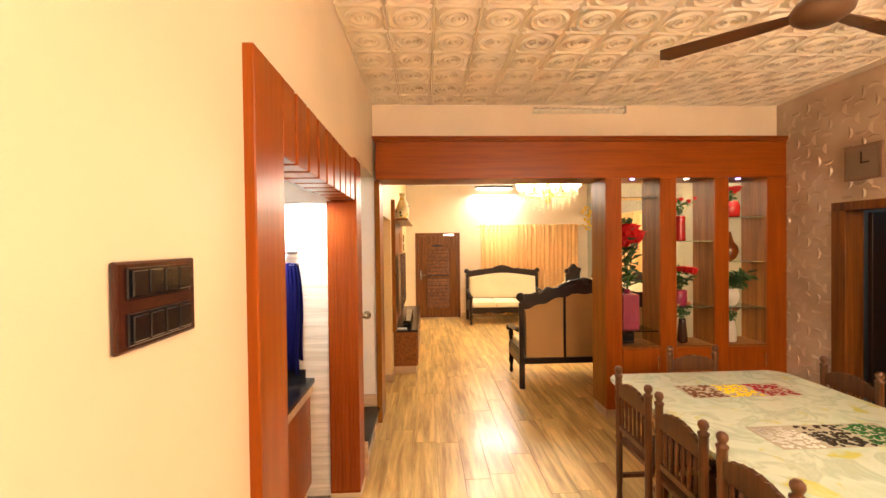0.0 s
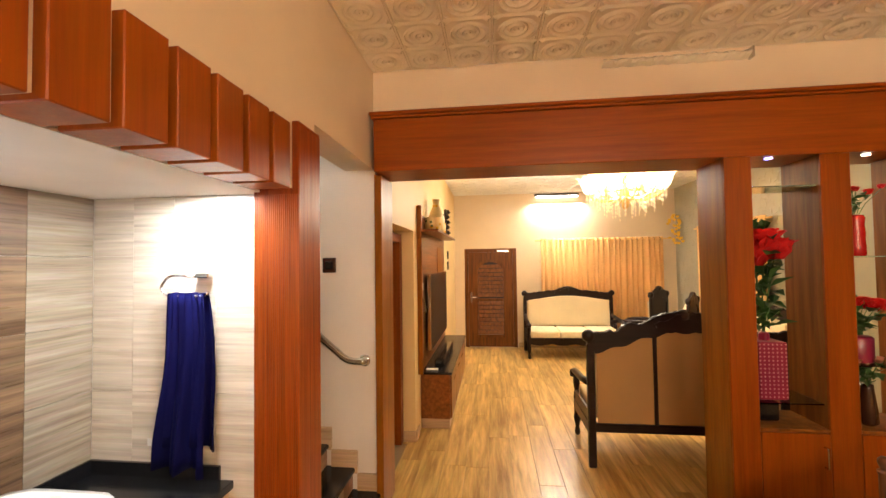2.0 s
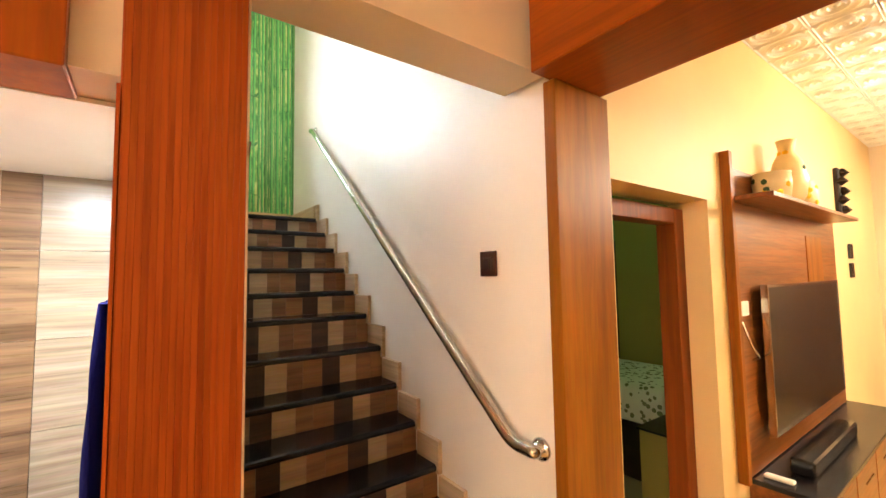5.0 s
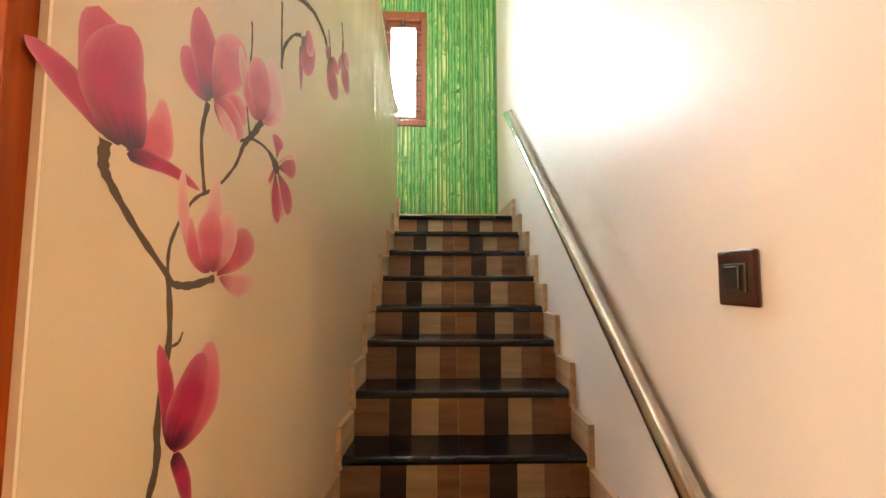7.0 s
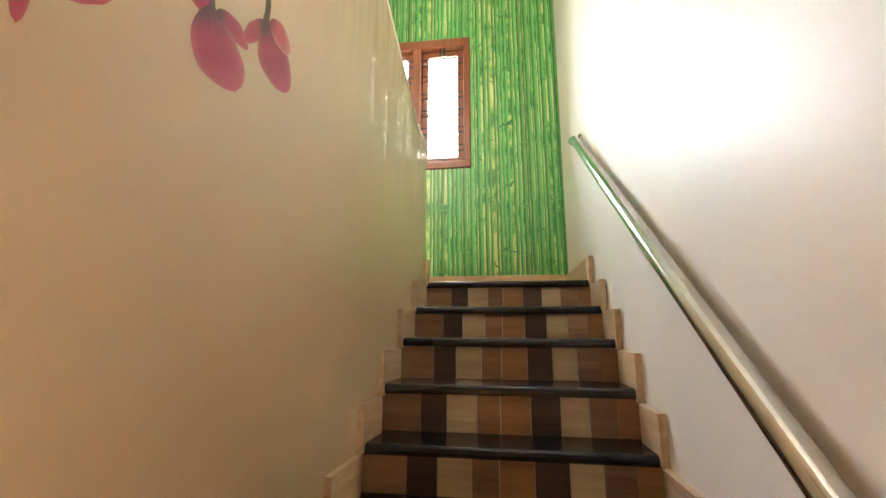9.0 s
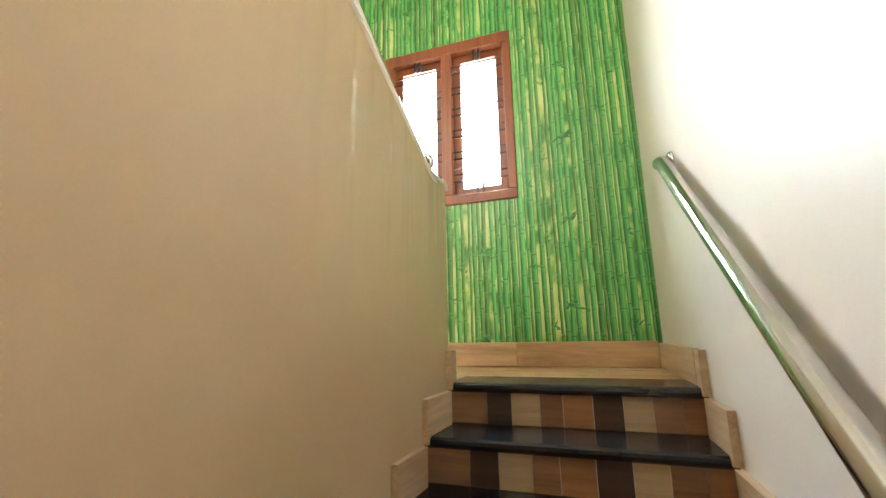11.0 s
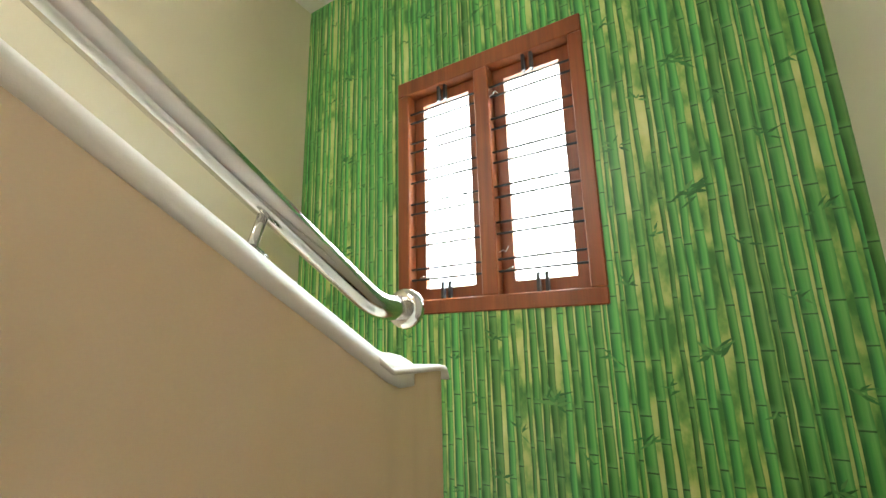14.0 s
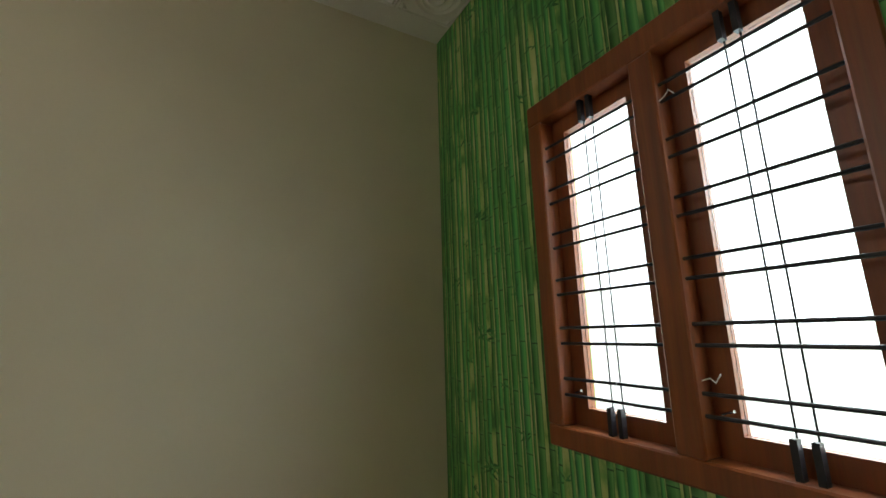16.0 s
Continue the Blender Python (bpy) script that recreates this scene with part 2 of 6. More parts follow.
PLANK = wood("floor_plank", (0.33, 0.17, 0.038), (0.85, 0.58, 0.21), "y", 0.32, tint=0.28, coat=0.12, streak=15)
PLANK_X = wood("landing_plank", (0.34, 0.20, 0.10), (0.62, 0.42, 0.22), "y", 0.3, tint=0.2, streak=15)
SKIRT = wood("skirting_tile", (0.42, 0.27, 0.15), (0.66, 0.47, 0.29), "x", 0.35, tint=0.15)
RISER_MID = wood("riser_tile_mid", (0.170, 0.085, 0.044), (0.370, 0.205, 0.112), "y", 0.35, tint=0.2, streak=20)
RISER_ORANGE = wood("riser_tile_warm", (0.240, 0.112, 0.050), (0.430, 0.225, 0.108), "y", 0.35, tint=0.15, streak=20)
RISER_LIGHT = wood("riser_tile_light", (0.400, 0.280, 0.165), (0.620, 0.460, 0.285), "y", 0.35, tint=0.12, streak=20)
RISER_DARK = wood("riser_tile_dark", (0.030, 0.016, 0.010), (0.080, 0.042, 0.025), "y", 0.35, tint=0.2, streak=20)
TILE_LIGHT = wood("wash_tile_light", (0.48, 0.40, 0.31), (0.76, 0.69, 0.58), "x", 0.3, tint=0.08, streak=30)
TILE_BEIGE = wood("wash_tile_beige", (0.21, 0.16, 0.11), (0.46, 0.39, 0.30), "y", 0.3, tint=0.08, streak=30)
TILE_PALE = wood("wash_tile_pale", (0.40, 0.31, 0.22), (0.66, 0.56, 0.44), "y", 0.3, tint=0.08, streak=30)
TILE_BROWN = wood("wash_tile_brown", (0.09, 0.05, 0.025), (0.30, 0.19, 0.11), "y", 0.3, tint=0.1, streak=30)
GRANITE = paint("black_granite", (0.012, 0.012, 0.014), 0.22, 0.4, 500, 0.05, spec=0.4)
BAMBOO = bamboo_paper("bamboo_wallpaper")
STEEL = metal("stainless_steel", (0.58, 0.57, 0.54), 0.15)
CHROME = metal("chrome", (0.8, 0.8, 0.8), 0.06)
BRASS = metal("brass", (0.85, 0.56, 0.20), 0.35)
IRON = paint("black_iron", (0.012, 0.012, 0.015), 0.4)
PANE = glass("window_glass", (0.97, 1, 0.99), 0.0)
SHELF_GLASS = glass("shelf_glass", (0.75, 0.95, 0.86), 0.02)
MIRROR = metal("mirror", (0.9, 0.9, 0.9), 0.01)
CERAMIC = paint("white_ceramic", (0.86, 0.85, 0.82), 0.12, 0.03, 200, 0.02, coat=0.5)
TOWEL = paint("blue_towel", (0.0035, 0.0035, 0.045), 0.95, 0.3, 260, 1.0, spec=0.1)
FABRIC = paint("cream_upholstery", (0.80, 0.68, 0.46), 0.85, 0.08, 300, 0.6)
PANELBACK = paint("tan_settee_back", (0.42, 0.235, 0.08), 0.7, 0.08, 300, 0.4)
PLATE = paint("dark_switch_plate", (0.045, 0.012, 0.008), 0.2, coat=0.4)
BLACK = paint("black_plastic", (0.008, 0.008, 0.009), 0.15, coat=0.3)
SCREEN = paint("tv_screen", (0.004, 0.004, 0.005), 0.22)
RED = paint("red_ceramic", (0.42, 0.012, 0.012), 0.25, coat=0.4)
MAROON = paint("maroon_vase", (0.24, 0.010, 0.05), 0.3, coat=0.4)
WHITEVASE = paint("white_vase", (0.75, 0.70, 0.60), 0.3)
LEAF = paint("artificial_leaf", (0.035, 0.10, 0.022), 0.45, 0.4)
ROSE = paint("red_fabric_rose", (0.62, 0.008, 0.010), 0.7, 0.3)
YELLOWF = paint("yellow_flower", (0.85, 0.52, 0.012), 0.7, 0.2)
STEM = paint("mural_branch", (0.085, 0.05, 0.025), 0.6, 0.3)
CURTAIN = paint("peach_curtain", (0.82, 0.49, 0.20), 0.8, 0.08, 250, 0.4)
BULB = glow("bulb_warm", (1.0, 0.78, 0.42), 14)
TUBE = glow("tube_white", (1.0, 0.95, 0.85), 16)
LED = glow("led_blue", (0.35, 0.3, 1.0), 10)


# ---- mesh helpers ----
def mesh_of(name, bm, mat, smooth=False):
    me = bpy.data.meshes.new(name)
    bmesh.ops.recalc_face_normals(bm, faces=bm.faces)
    bm.to_mesh(me)
    bm.free()
    for m in mat if isinstance(mat, (list, tuple)) else [mat]:
        me.materials.append(m)
    if smooth:
        for f in me.polygons:
            f.use_smooth = True
    return me


def thing(name, label, category, group="", at=(0, 0, 0), rz=0.0):
    ob = new(name)
    ob.matrix_basis = pose(*at, 0, 0, rz)
    ob.empty_display_size = 0.1
    return tagged(ob, label, category, group)


def part(name, bm, mat, parent, label="", smooth=False):
    ob = new(name, mesh_of(name, bm, mat, smooth))
    ob.parent = parent
    if label:
        tagged(ob, label)
    return ob


def solid(name, bm, mat, label, category="", kind="", group="", smooth=False):
    return tagged(new(name, mesh_of(name, bm, mat, smooth)), label, category, group, kind)


def box(bm, x0, x1, y0, y1, z0, z1, bevel=0.0, seg=1):
    r = bmesh.ops.create_cube(bm, size=1.0)
    vs = r["verts"]
    for v in vs:
        v.co = Vector(((x0 + x1) / 2 + v.co.x * (x1 - x0), (y0 + y1) / 2 + v.co.y * (y1 - y0), (z0 + z1) / 2 + v.co.z * (z1 - z0)))
    if bevel:
        es = list({e for v in vs for e in v.link_edges})
        bmesh.ops.bevel(bm, geom=es, offset=bevel, segments=seg, affect="EDGES", profile=0.5)
    return bm


def B(*a, **k):
    return box(bmesh.new(), *a, **k)


def lathe(bm, profile, at=(0, 0, 0), n=16, axis="z"):
    """Profile rows of (radius, height)."""
    rings = []
    for r, h in profile:
        ring = []
        for i in range(n):
            a = 2 * math.pi * i / n
            p = (r * math.cos(a), r * math.sin(a), h)
            if axis == "x":
                p = (h, p[0], p[1])
            elif axis == "y":
                p = (p[0], h, p[1])
            ring.append(bm.verts.new((p[0] + at[0], p[1] + at[1], p[2] + at[2])))
        rings.append(ring)
    for a, b in zip(rings, rings[1:]):
        for i in range(n):
            bm.faces.new((a[i], a[(i + 1) % n], b[(i + 1) % n], b[i]))
    bm.faces.new(rings[0]), bm.faces.new(rings[-1])
    return bm


def tube(bm, pts, r, n=12, taper=None):
    """A round bar along points."""
    pts = [Vector(p) for p in pts]
    rings, up = [], None
    for i, p in enumerate(pts):
        d = (pts[min(i + 1, len(pts) - 1)] - pts[max(i - 1, 0)]).normalized()
        if up is None:
            up = Vector((0, 0, 1)) if abs(d.z) < 0.9 else Vector((1, 0, 0))
        s = d.cross(up).normalized()
        up = s.cross(d).normalized()
        rr = r if taper is None else r * (1 + (taper - 1) * i / (len(pts) - 1))
        rings.append([bm.verts.new(p + (s * math.cos(a) + up * math.sin(a)) * rr) for a in (2 * math.pi * k / n for k in range(n))])
    for a, b in zip(rings, rings[1:]):
        for i in range(n):
            bm.faces.new((a[i], a[(i + 1) % n], b[(i + 1) % n], b[i]))
    bm.faces.new(rings[0]), bm.faces.new(rings[-1])
    return bm


def bend(pts, k=6):
    """Rounds the inner corners of a path."""
    out = [Vector(pts[0])]
    for a, b, c in zip(pts, pts[1:], pts[2:]):
        a, b, c = Vector(a), Vector(b), Vector(c)
        r = min(0.05, (a - b).length * 0.45, (c - b).length * 0.45)
        p, q = b + (a - b).normalized() * r, b + (c - b).normalized() * r
        out += [p.lerp(b, t).lerp(b.lerp(q, t), t) for t in (i / k for i in range(k + 1))]
    return out + [Vector(pts[-1])]


def slab(bm, outline, thick, axis="y", at=0.0, bevel=0.0):
    """A plate from a 2D outline: axis y gives (x, z) outlines, axis z gives (x, y), axis x gives (y, z)."""
    def put(u, v, w):
        return {"y": (u, w, v), "z": (u, v, w), "x": (w, u, v)}[axis]
    a = [bm.verts.new(put(u, v, at)) for u, v in outline]
    b = [bm.verts.new(put(u, v, at + thick)) for u, v in outline]
    fa, fb = bm.faces.new(a), bm.faces.new(b)
    n = len(a)
    for i in range(n):
        bm.faces.new((a[i], a[(i + 1) % n], b[(i + 1) % n], b[i]))
    if bevel:
        bmesh.ops.bevel(bm, geom=list(fa.edges) + list(fb.edges), offset=bevel, segments=2, affect="EDGES")
    return bm


def walls(name, rows, mat, label):
    bm = bmesh.new()
    for r in rows:
        box(bm, *r)
    return solid(name, bm, mat, label, "wall", "structure")


# ---- the plan ----
WX, HX = -0.510, 3.61          # dining room's long walls
AY, BY = 3.42, 3.54           # front of the arch's beam, wall above it
CZ = 3.13                      # ceilings
LX, RX, FY = -0.45, 3.90, 9.225  # living room
SY, GX = 3.553, -3.69          # stair's outer wall, bamboo wall
UZ = 4.90                      # stair ceiling
NSTEP, X14, Z14 = 14, -2.958, 2.196
STEP_Z = [0.0, 0.157, 0.314, 0.471, 0.629, 0.786, 0.943, 1.10, 1.283, 1.461, 1.604, 1.761, 1.917, 2.055, Z14]
STEP_X = [-0.28, -0.471, -0.661, -0.851, -1.041, -1.231, -1.421, -1.611, -1.799, -1.995, -2.191, -2.356, -2.558, -2.749, X14]


def step_x(n):
    return STEP_X[n]


def step_z(n):
    return STEP_Z[n]


def inner_y(x):
    """The mural wall runs slightly askew."""
    return 2.545 + (WX - x) * 0.0685


# floor slab under the planks
solid("floor", B(-4.0, 6.6, -2.4, 9.5, -0.2, -0.012), paint("screed", (0.3, 0.22, 0.14), 0.8), "wood-look plank floor with glossy finish", "floor", "structure")
floor = bpy.data.objects["floor"]

walls("wall_west", [
    (-0.72, WX, -2.4, 0.74, 0, UZ), (-0.72, WX, 0.74, 2.40, 2.075, UZ),
    (-0.72, WX, 2.40, 2.545, 0, UZ), (-0.72, WX, 2.545, BY, 2.42, UZ)], CREAM, "cream painted dining room wall with two openings")
walls("wall_south", [(-0.72, 6.6, -2.4, -2.2, 0, CZ)], CREAM, "plain cream painted wall")
walls("wall_arch", [(WX, HX, BY, 3.80, 2.787, UZ), (HX, 4.1, BY, 3.80, 0, CZ)], CREAM, "cream painted wall above the wooden arch")


def wave_paper(name):
    """Embossed wallpaper of interlocking curved leaves."""
    m, t, p = nodes_of(name)
    v = coords(t, (1, 1, 1))
    big = N(t, "TexNoise", Scale=3.0, Detail=4.0)
    L(t, v, big.inputs["Vector"])
    L(t, ramp(t, big.outputs[0], [(0.3, (0.39, 0.265, 0.16)), (0.7, (0.52, 0.37, 0.24))]), p.inputs["Base Color"])
    p.inputs["Roughness"].default_value = 0.24
    return m


WAVE = wave_paper("embossed_brown_wallpaper")
WAVE_GREY = paint("embossed_grey_wallpaper", (0.36, 0.32, 0.22), 0.5)
walls("wall_east", [
    (HX, 3.75, 2.95, BY, 0, CZ), (HX, 3.75, 1.85, 2.95, 2.06, CZ), (HX, 3.75, -2.4, 1.85, 0, CZ)], WAVE, "brown embossed wallpaper wall with curved leaf relief")

# stairwell
walls("wall_stair_outer", [(-3.80, -0.50, SY, 3.80, 0, UZ)], STAIR_CREAM, "pale cream stair wall beside the handrail")
walls("wall_bamboo", [
    (GX - 0.2, GX, 1.2, 2.075, 0, UZ), (GX - 0.2, GX, 2.912, SY, 0, UZ),
    (GX - 0.2, GX, 2.075, 2.912, 0, 3.113), (GX - 0.2, GX, 2.075, 2.912, 4.19, UZ)], BAMBOO, "green bamboo printed wallpaper wall with a window")
walls("wall_stair_back", [(GX, -0.72, 1.23, 1.43, 2.08, UZ)], STAIR_BACK, "plain cream stair wall")
top = [(WX - 0.004, 4.361), (-2.84, 2.963), (-2.968, 2.963), (-2.968, 0), (WX - 0.004, 0)]
bm = bmesh.new()
vs = [[bm.verts.new((x, inner_y(x) - d, z)) for x, z in top] for d in (0.0, 0.155)]
bm.faces.new(vs[0]), bm.faces.new(vs[1])
for i in range(len(top)):
    bm.faces.new((vs[0][i], vs[0][(i + 1) % 5], vs[1][(i + 1) % 5], vs[1][i]))
mural_wall = solid("wall_mural", bm, MURAL_BASE, "glossy cream stair wall with magnolia mural and sloping top", "wall", "structure")
# plaster coping on the sloping top
bm = bmesh.new()
round_top = [(-0.003, -0.02), (-0.003, 0.0), (0.001, 0.013), (0.010, 0.024), (0.026, 0.033), (0.05, 0.038), (0.105, 0.038), (0.129, 0.033), (0.145, 0.024), (0.154, 0.013), (0.158, 0.0), (0.158, -0.02)]
flat_end = [(-0.007, 0.0), (-0.007, 0.007), (-0.003, 0.011), (0.158, 0.011), (0.162, 0.007), (0.162, 0.0)]
slope_line = ((-0.73, 4.232, 1), (-2.76, 3.012, 1), (-2.82, 2.976, 1), (-2.85, 2.964, 1), (-2.885, 2.963, 0.95), (-2.905, 2.963, 0.75), (-2.915, 2.963, 0.4))
end_line = ((-2.80, 2.984, 1), (-2.83, 2.966, 1), (-2.955, 2.964, 1), (-2.978, 2.960, 1), (-2.984, 2.945, 1))
for prof, line in ((round_top, slope_line), (flat_end, end_line)):
    rows = [[bm.verts.new((x, inner_y(x) - 0.0775 - (d - 0.0775) * k ** 0.4, z + h * k)) for d, h in prof] for x, z, k in line]
    for a, b in zip(rows, rows[1:]):
        for i in range(len(prof)):
            j = (i + 1) % len(prof)
            bm.faces.new((a[i], a[j], b[j], b[i]))
    bm.faces.new(rows[0]), bm.faces.new(rows[-1])
solid("coping_trim", bm, paint("cream_coping_paint", (0.74, 0.69, 0.60), 0.45), "white rounded plaster coping on the sloping wall", "trim", "structure", smooth=True)
solid("landing", B(GX, X14 - 0.05, 1.43, SY, Z14 - 0.18, Z14 - 0.012), WHITE, "stair landing slab", "landing", "structure")
landing = bpy.data.objects["landing"]

# living room and rooms seen through doors
walls("wall_living_west", [
    (-0.65, LX, 3.80, 3.84, 0, CZ), (-0.65, LX, 3.84, 4.71, 2.065, CZ), (-0.65, LX, 4.71, 9.5, 0, CZ)], LIVING_YELLOW, "yellow painted living room wall with a door recess")
walls("wall_living_far", [(-0.65, -0.25, FY, 9.5, 0, CZ), (-0.25, 0.80, FY, 9.5, 2.005, CZ), (0.80, 4.1, FY, 9.5, 0, CZ)], CREAM, "cream painted living room wall with the main door")
walls("wall_living_east", [(RX, 4.1, 3.80, FY, 0, CZ)], WAVE_GREY, "grey embossed wallpaper wall")
GREEN_WALL, OLIVE = paint("green_bedroom_paint", (0.05, 0.34, 0.07), 0.6), paint("olive_paint", (0.26, 0.22, 0.05), 0.6)
walls("wall_bedroom", [(-3.8, -3.6, 3.80, 7.8, 0, CZ), (-3.6, -0.65, 7.6, 7.8, 0, CZ)], GREEN_WALL, "green painted bedroom wall")
walls("wall_bedroom_pier", [(-2.13, -0.66, 6.62, 7.6, 0, CZ)], OLIVE, "olive painted bedroom wall pier")
solid("ceiling_bedroom", B(-3.8, -0.65, 3.80, 7.8, CZ, CZ + 0.1), WHITE, "white bedroom ceiling", "ceiling", "structure")
# dark grey puts the side room's shade into its wall colour
walls("wall_side_room", [(6.4, 6.6, -2.2, 3.8, 0, CZ), (4.1, 6.6, 3.6, 3.8, 0, CZ)], paint("dimmed_room_grey", (0.22, 0.23, 0.25), 0.7), "bedroom wall in grey darkened for the room's dimness")
solid("ceiling_side_room", B(3.75, 6.6, -2.4, 3.8, CZ, CZ + 0.1), WHITE, "white side room ceiling", "ceiling", "structure")


def tiled_ceiling(name, x0, x1, y0, y1, z, pitch, label, mat=CEIL):
    """Ceiling of square panels, each with spiral rings, a border bead and corner leaves in relief."""
    V, F = [], []
    V += [(x0, y0, z), (x1, y0, z), (x1, y1, z), (x0, y1, z), (x0, y0, z + 0.12), (x1, y0, z + 0.12), (x1, y1, z + 0.12), (x0, y1, z + 0.12)]
    F += [(0, 1, 2, 3), (7, 6, 5, 4), (0, 4, 5, 1), (1, 5, 6, 2), (2, 6, 7, 3), (3, 7, 4, 0)]
    n = 20
    tv, tf = [], []

    def ridge(ra, rb, h, sx=1.0):
        k = len(tv)
        for r, d in ((ra, 0.001), ((ra + rb) / 2, -h), (rb, 0.001)):
            for i in range(n):
                a = 2 * math.pi * i / n
                s = 1 + 0.10 * math.sin(a + r * 60)
                tv.append((r * s * math.cos(a), r * s * math.sin(a), d))
        for j in range(2):
            for i in range(n):
                tf.append((k + j * n + i, k + j * n + (i + 1) % n, k + (j + 1) * n + (i + 1) % n, k + (j + 1) * n + i))
    for ra, rb in ((0.002, 0.018), (0.026, 0.050), (0.056, 0.080), (0.088, 0.116)):
        ridge(ra * pitch / 0.28, rb * pitch / 0.28, 0.009)
    h = pitch / 2
    for sx, sy in ((1, 1), (1, -1), (-1, 1), (-1, -1)):
        k = len(tv)
        c = h * 0.80
        tv.extend([(sx * (c - 0.028), sy * (c + 0.012), 0.001), (sx * (c + 0.012), sy * (c - 0.028), 0.001), (sx * (c + 0.022), sy * (c + 0.022), 0.001), (sx * c, sy * c, -0.012)])
        tf.extend([(k, k + 1, k + 3), (k + 1, k + 2, k + 3), (k + 2, k, k + 3)])
    for ax in (0, 1):
        for s in (1, -1):
            k = len(tv)
            for q, d in ((h - 0.014, 0.001), (h - 0.008, -0.007), (h - 0.002, 0.001)):
                for e in (-h + 0.006, h - 0.006):
                    tv.append((s * q, e, d) if ax == 0 else (e, s * q, d))
            tf.extend([(k, k + 1, k + 3, k + 2), (k + 2, k + 3, k + 5, k + 4)])
    nx, ny = int((x1 - x0) / pitch + 0.5), int((y1 - y0) / pitch + 0.5)
    for i in range(nx):
        for j in range(ny):
            cx, cy, k = x0 + (i + 0.5) * pitch, y1 - (j + 0.5) * pitch, len(V)
            if cx + h > x1 + 0.02 or cy - h < y0 - 0.02:
                continue
            V += [(cx + a, cy + b, z + c) for a, b, c in tv]
            F += [tuple(k + q for q in f) for f in tf]
    me = bpy.data.meshes.new(name)
    me.from_pydata(V, [], F)
    me.materials.append(mat)
    return tagged(new(name, me), label, "ceiling", "", "structure")


tiled_ceiling("ceiling", WX, HX, -2.2, BY, CZ, 0.285, "cream embossed ceiling panels with spiral medallions")
tiled_ceiling("ceiling_living", LX, RX, 3.80, FY, CZ, 0.285, "white embossed ceiling panels with spiral medallions", CEIL_WHITE)
tiled_ceiling("ceiling_stair", GX, -0.72, 1.35, SY, UZ, 0.285, "white embossed stair ceiling panels", CEIL_WHITE)

# ---- arch: beam, jamb ----
beam = thing("arch_beam", "orange-brown laminated beam with stepped cornice over the arch", "beam", at=(1.5, AY, 2.36))
beam.location = (0, 0, 0)
part("fascia", B(-0.475, HX - 0.002, AY, 3.80, 2.382, 2.742, bevel=0.004), LAM_H, beam)
part("cornice", box(B(-0.49, HX - 0.003, AY - 0.018, BY, 2.744, 2.763, bevel=0.004), -0.50, HX - 0.004, AY - 0.03, BY, 2.765, 2.788, bevel=0.005), LAM_H, beam, "stepped cornice moulding")
jamb = solid("arch_jamb", B(-0.499, -0.448, 3.51, 3.835, 0, 2.38, bevel=0.003), TEAK, "honey teak veneer jamb of the arch", "door jamb")

# ---- washing niche surround ----
surround = thing("niche_surround", "orange laminate surround of the wash niche with hanging slats", "surround")
part("post", B(-0.66, -0.478, 0.625, 0.86, 0, 2.33, bevel=0.004), LAM, surround)
bm = B(-0.683, -0.480, 2.322, 2.535, 0.03, 2.362, bevel=0.003)
part("post", bm, GROOVE, surround, "ribbed laminate post")
for i in range(22):
    x = -0.676 + i * 0.0091
    part("rib", B(x, x + 0.0062, 2.3165, 2.3225, 0.05, 2.05), RIB, surround)
for i in range(18):
    y = 2.327 + i * 0.0115
    part("rib", B(-0.4805, -0.4788, y, y + 0.0107, 0.05, 2.345, bevel=0.0006), RIB, surround)
part("plinth", B(-0.685, -0.476, 2.319, 2.538, 0, 0.03), SKIRT, surround, "tile plinth")
for i in range(9):
    y = 2.118 - i * 0.1575
    part("slat", B(-0.645, -0.478, y, y + 0.128, 2.06, 2.328, bevel=0.003), LAM, surround)

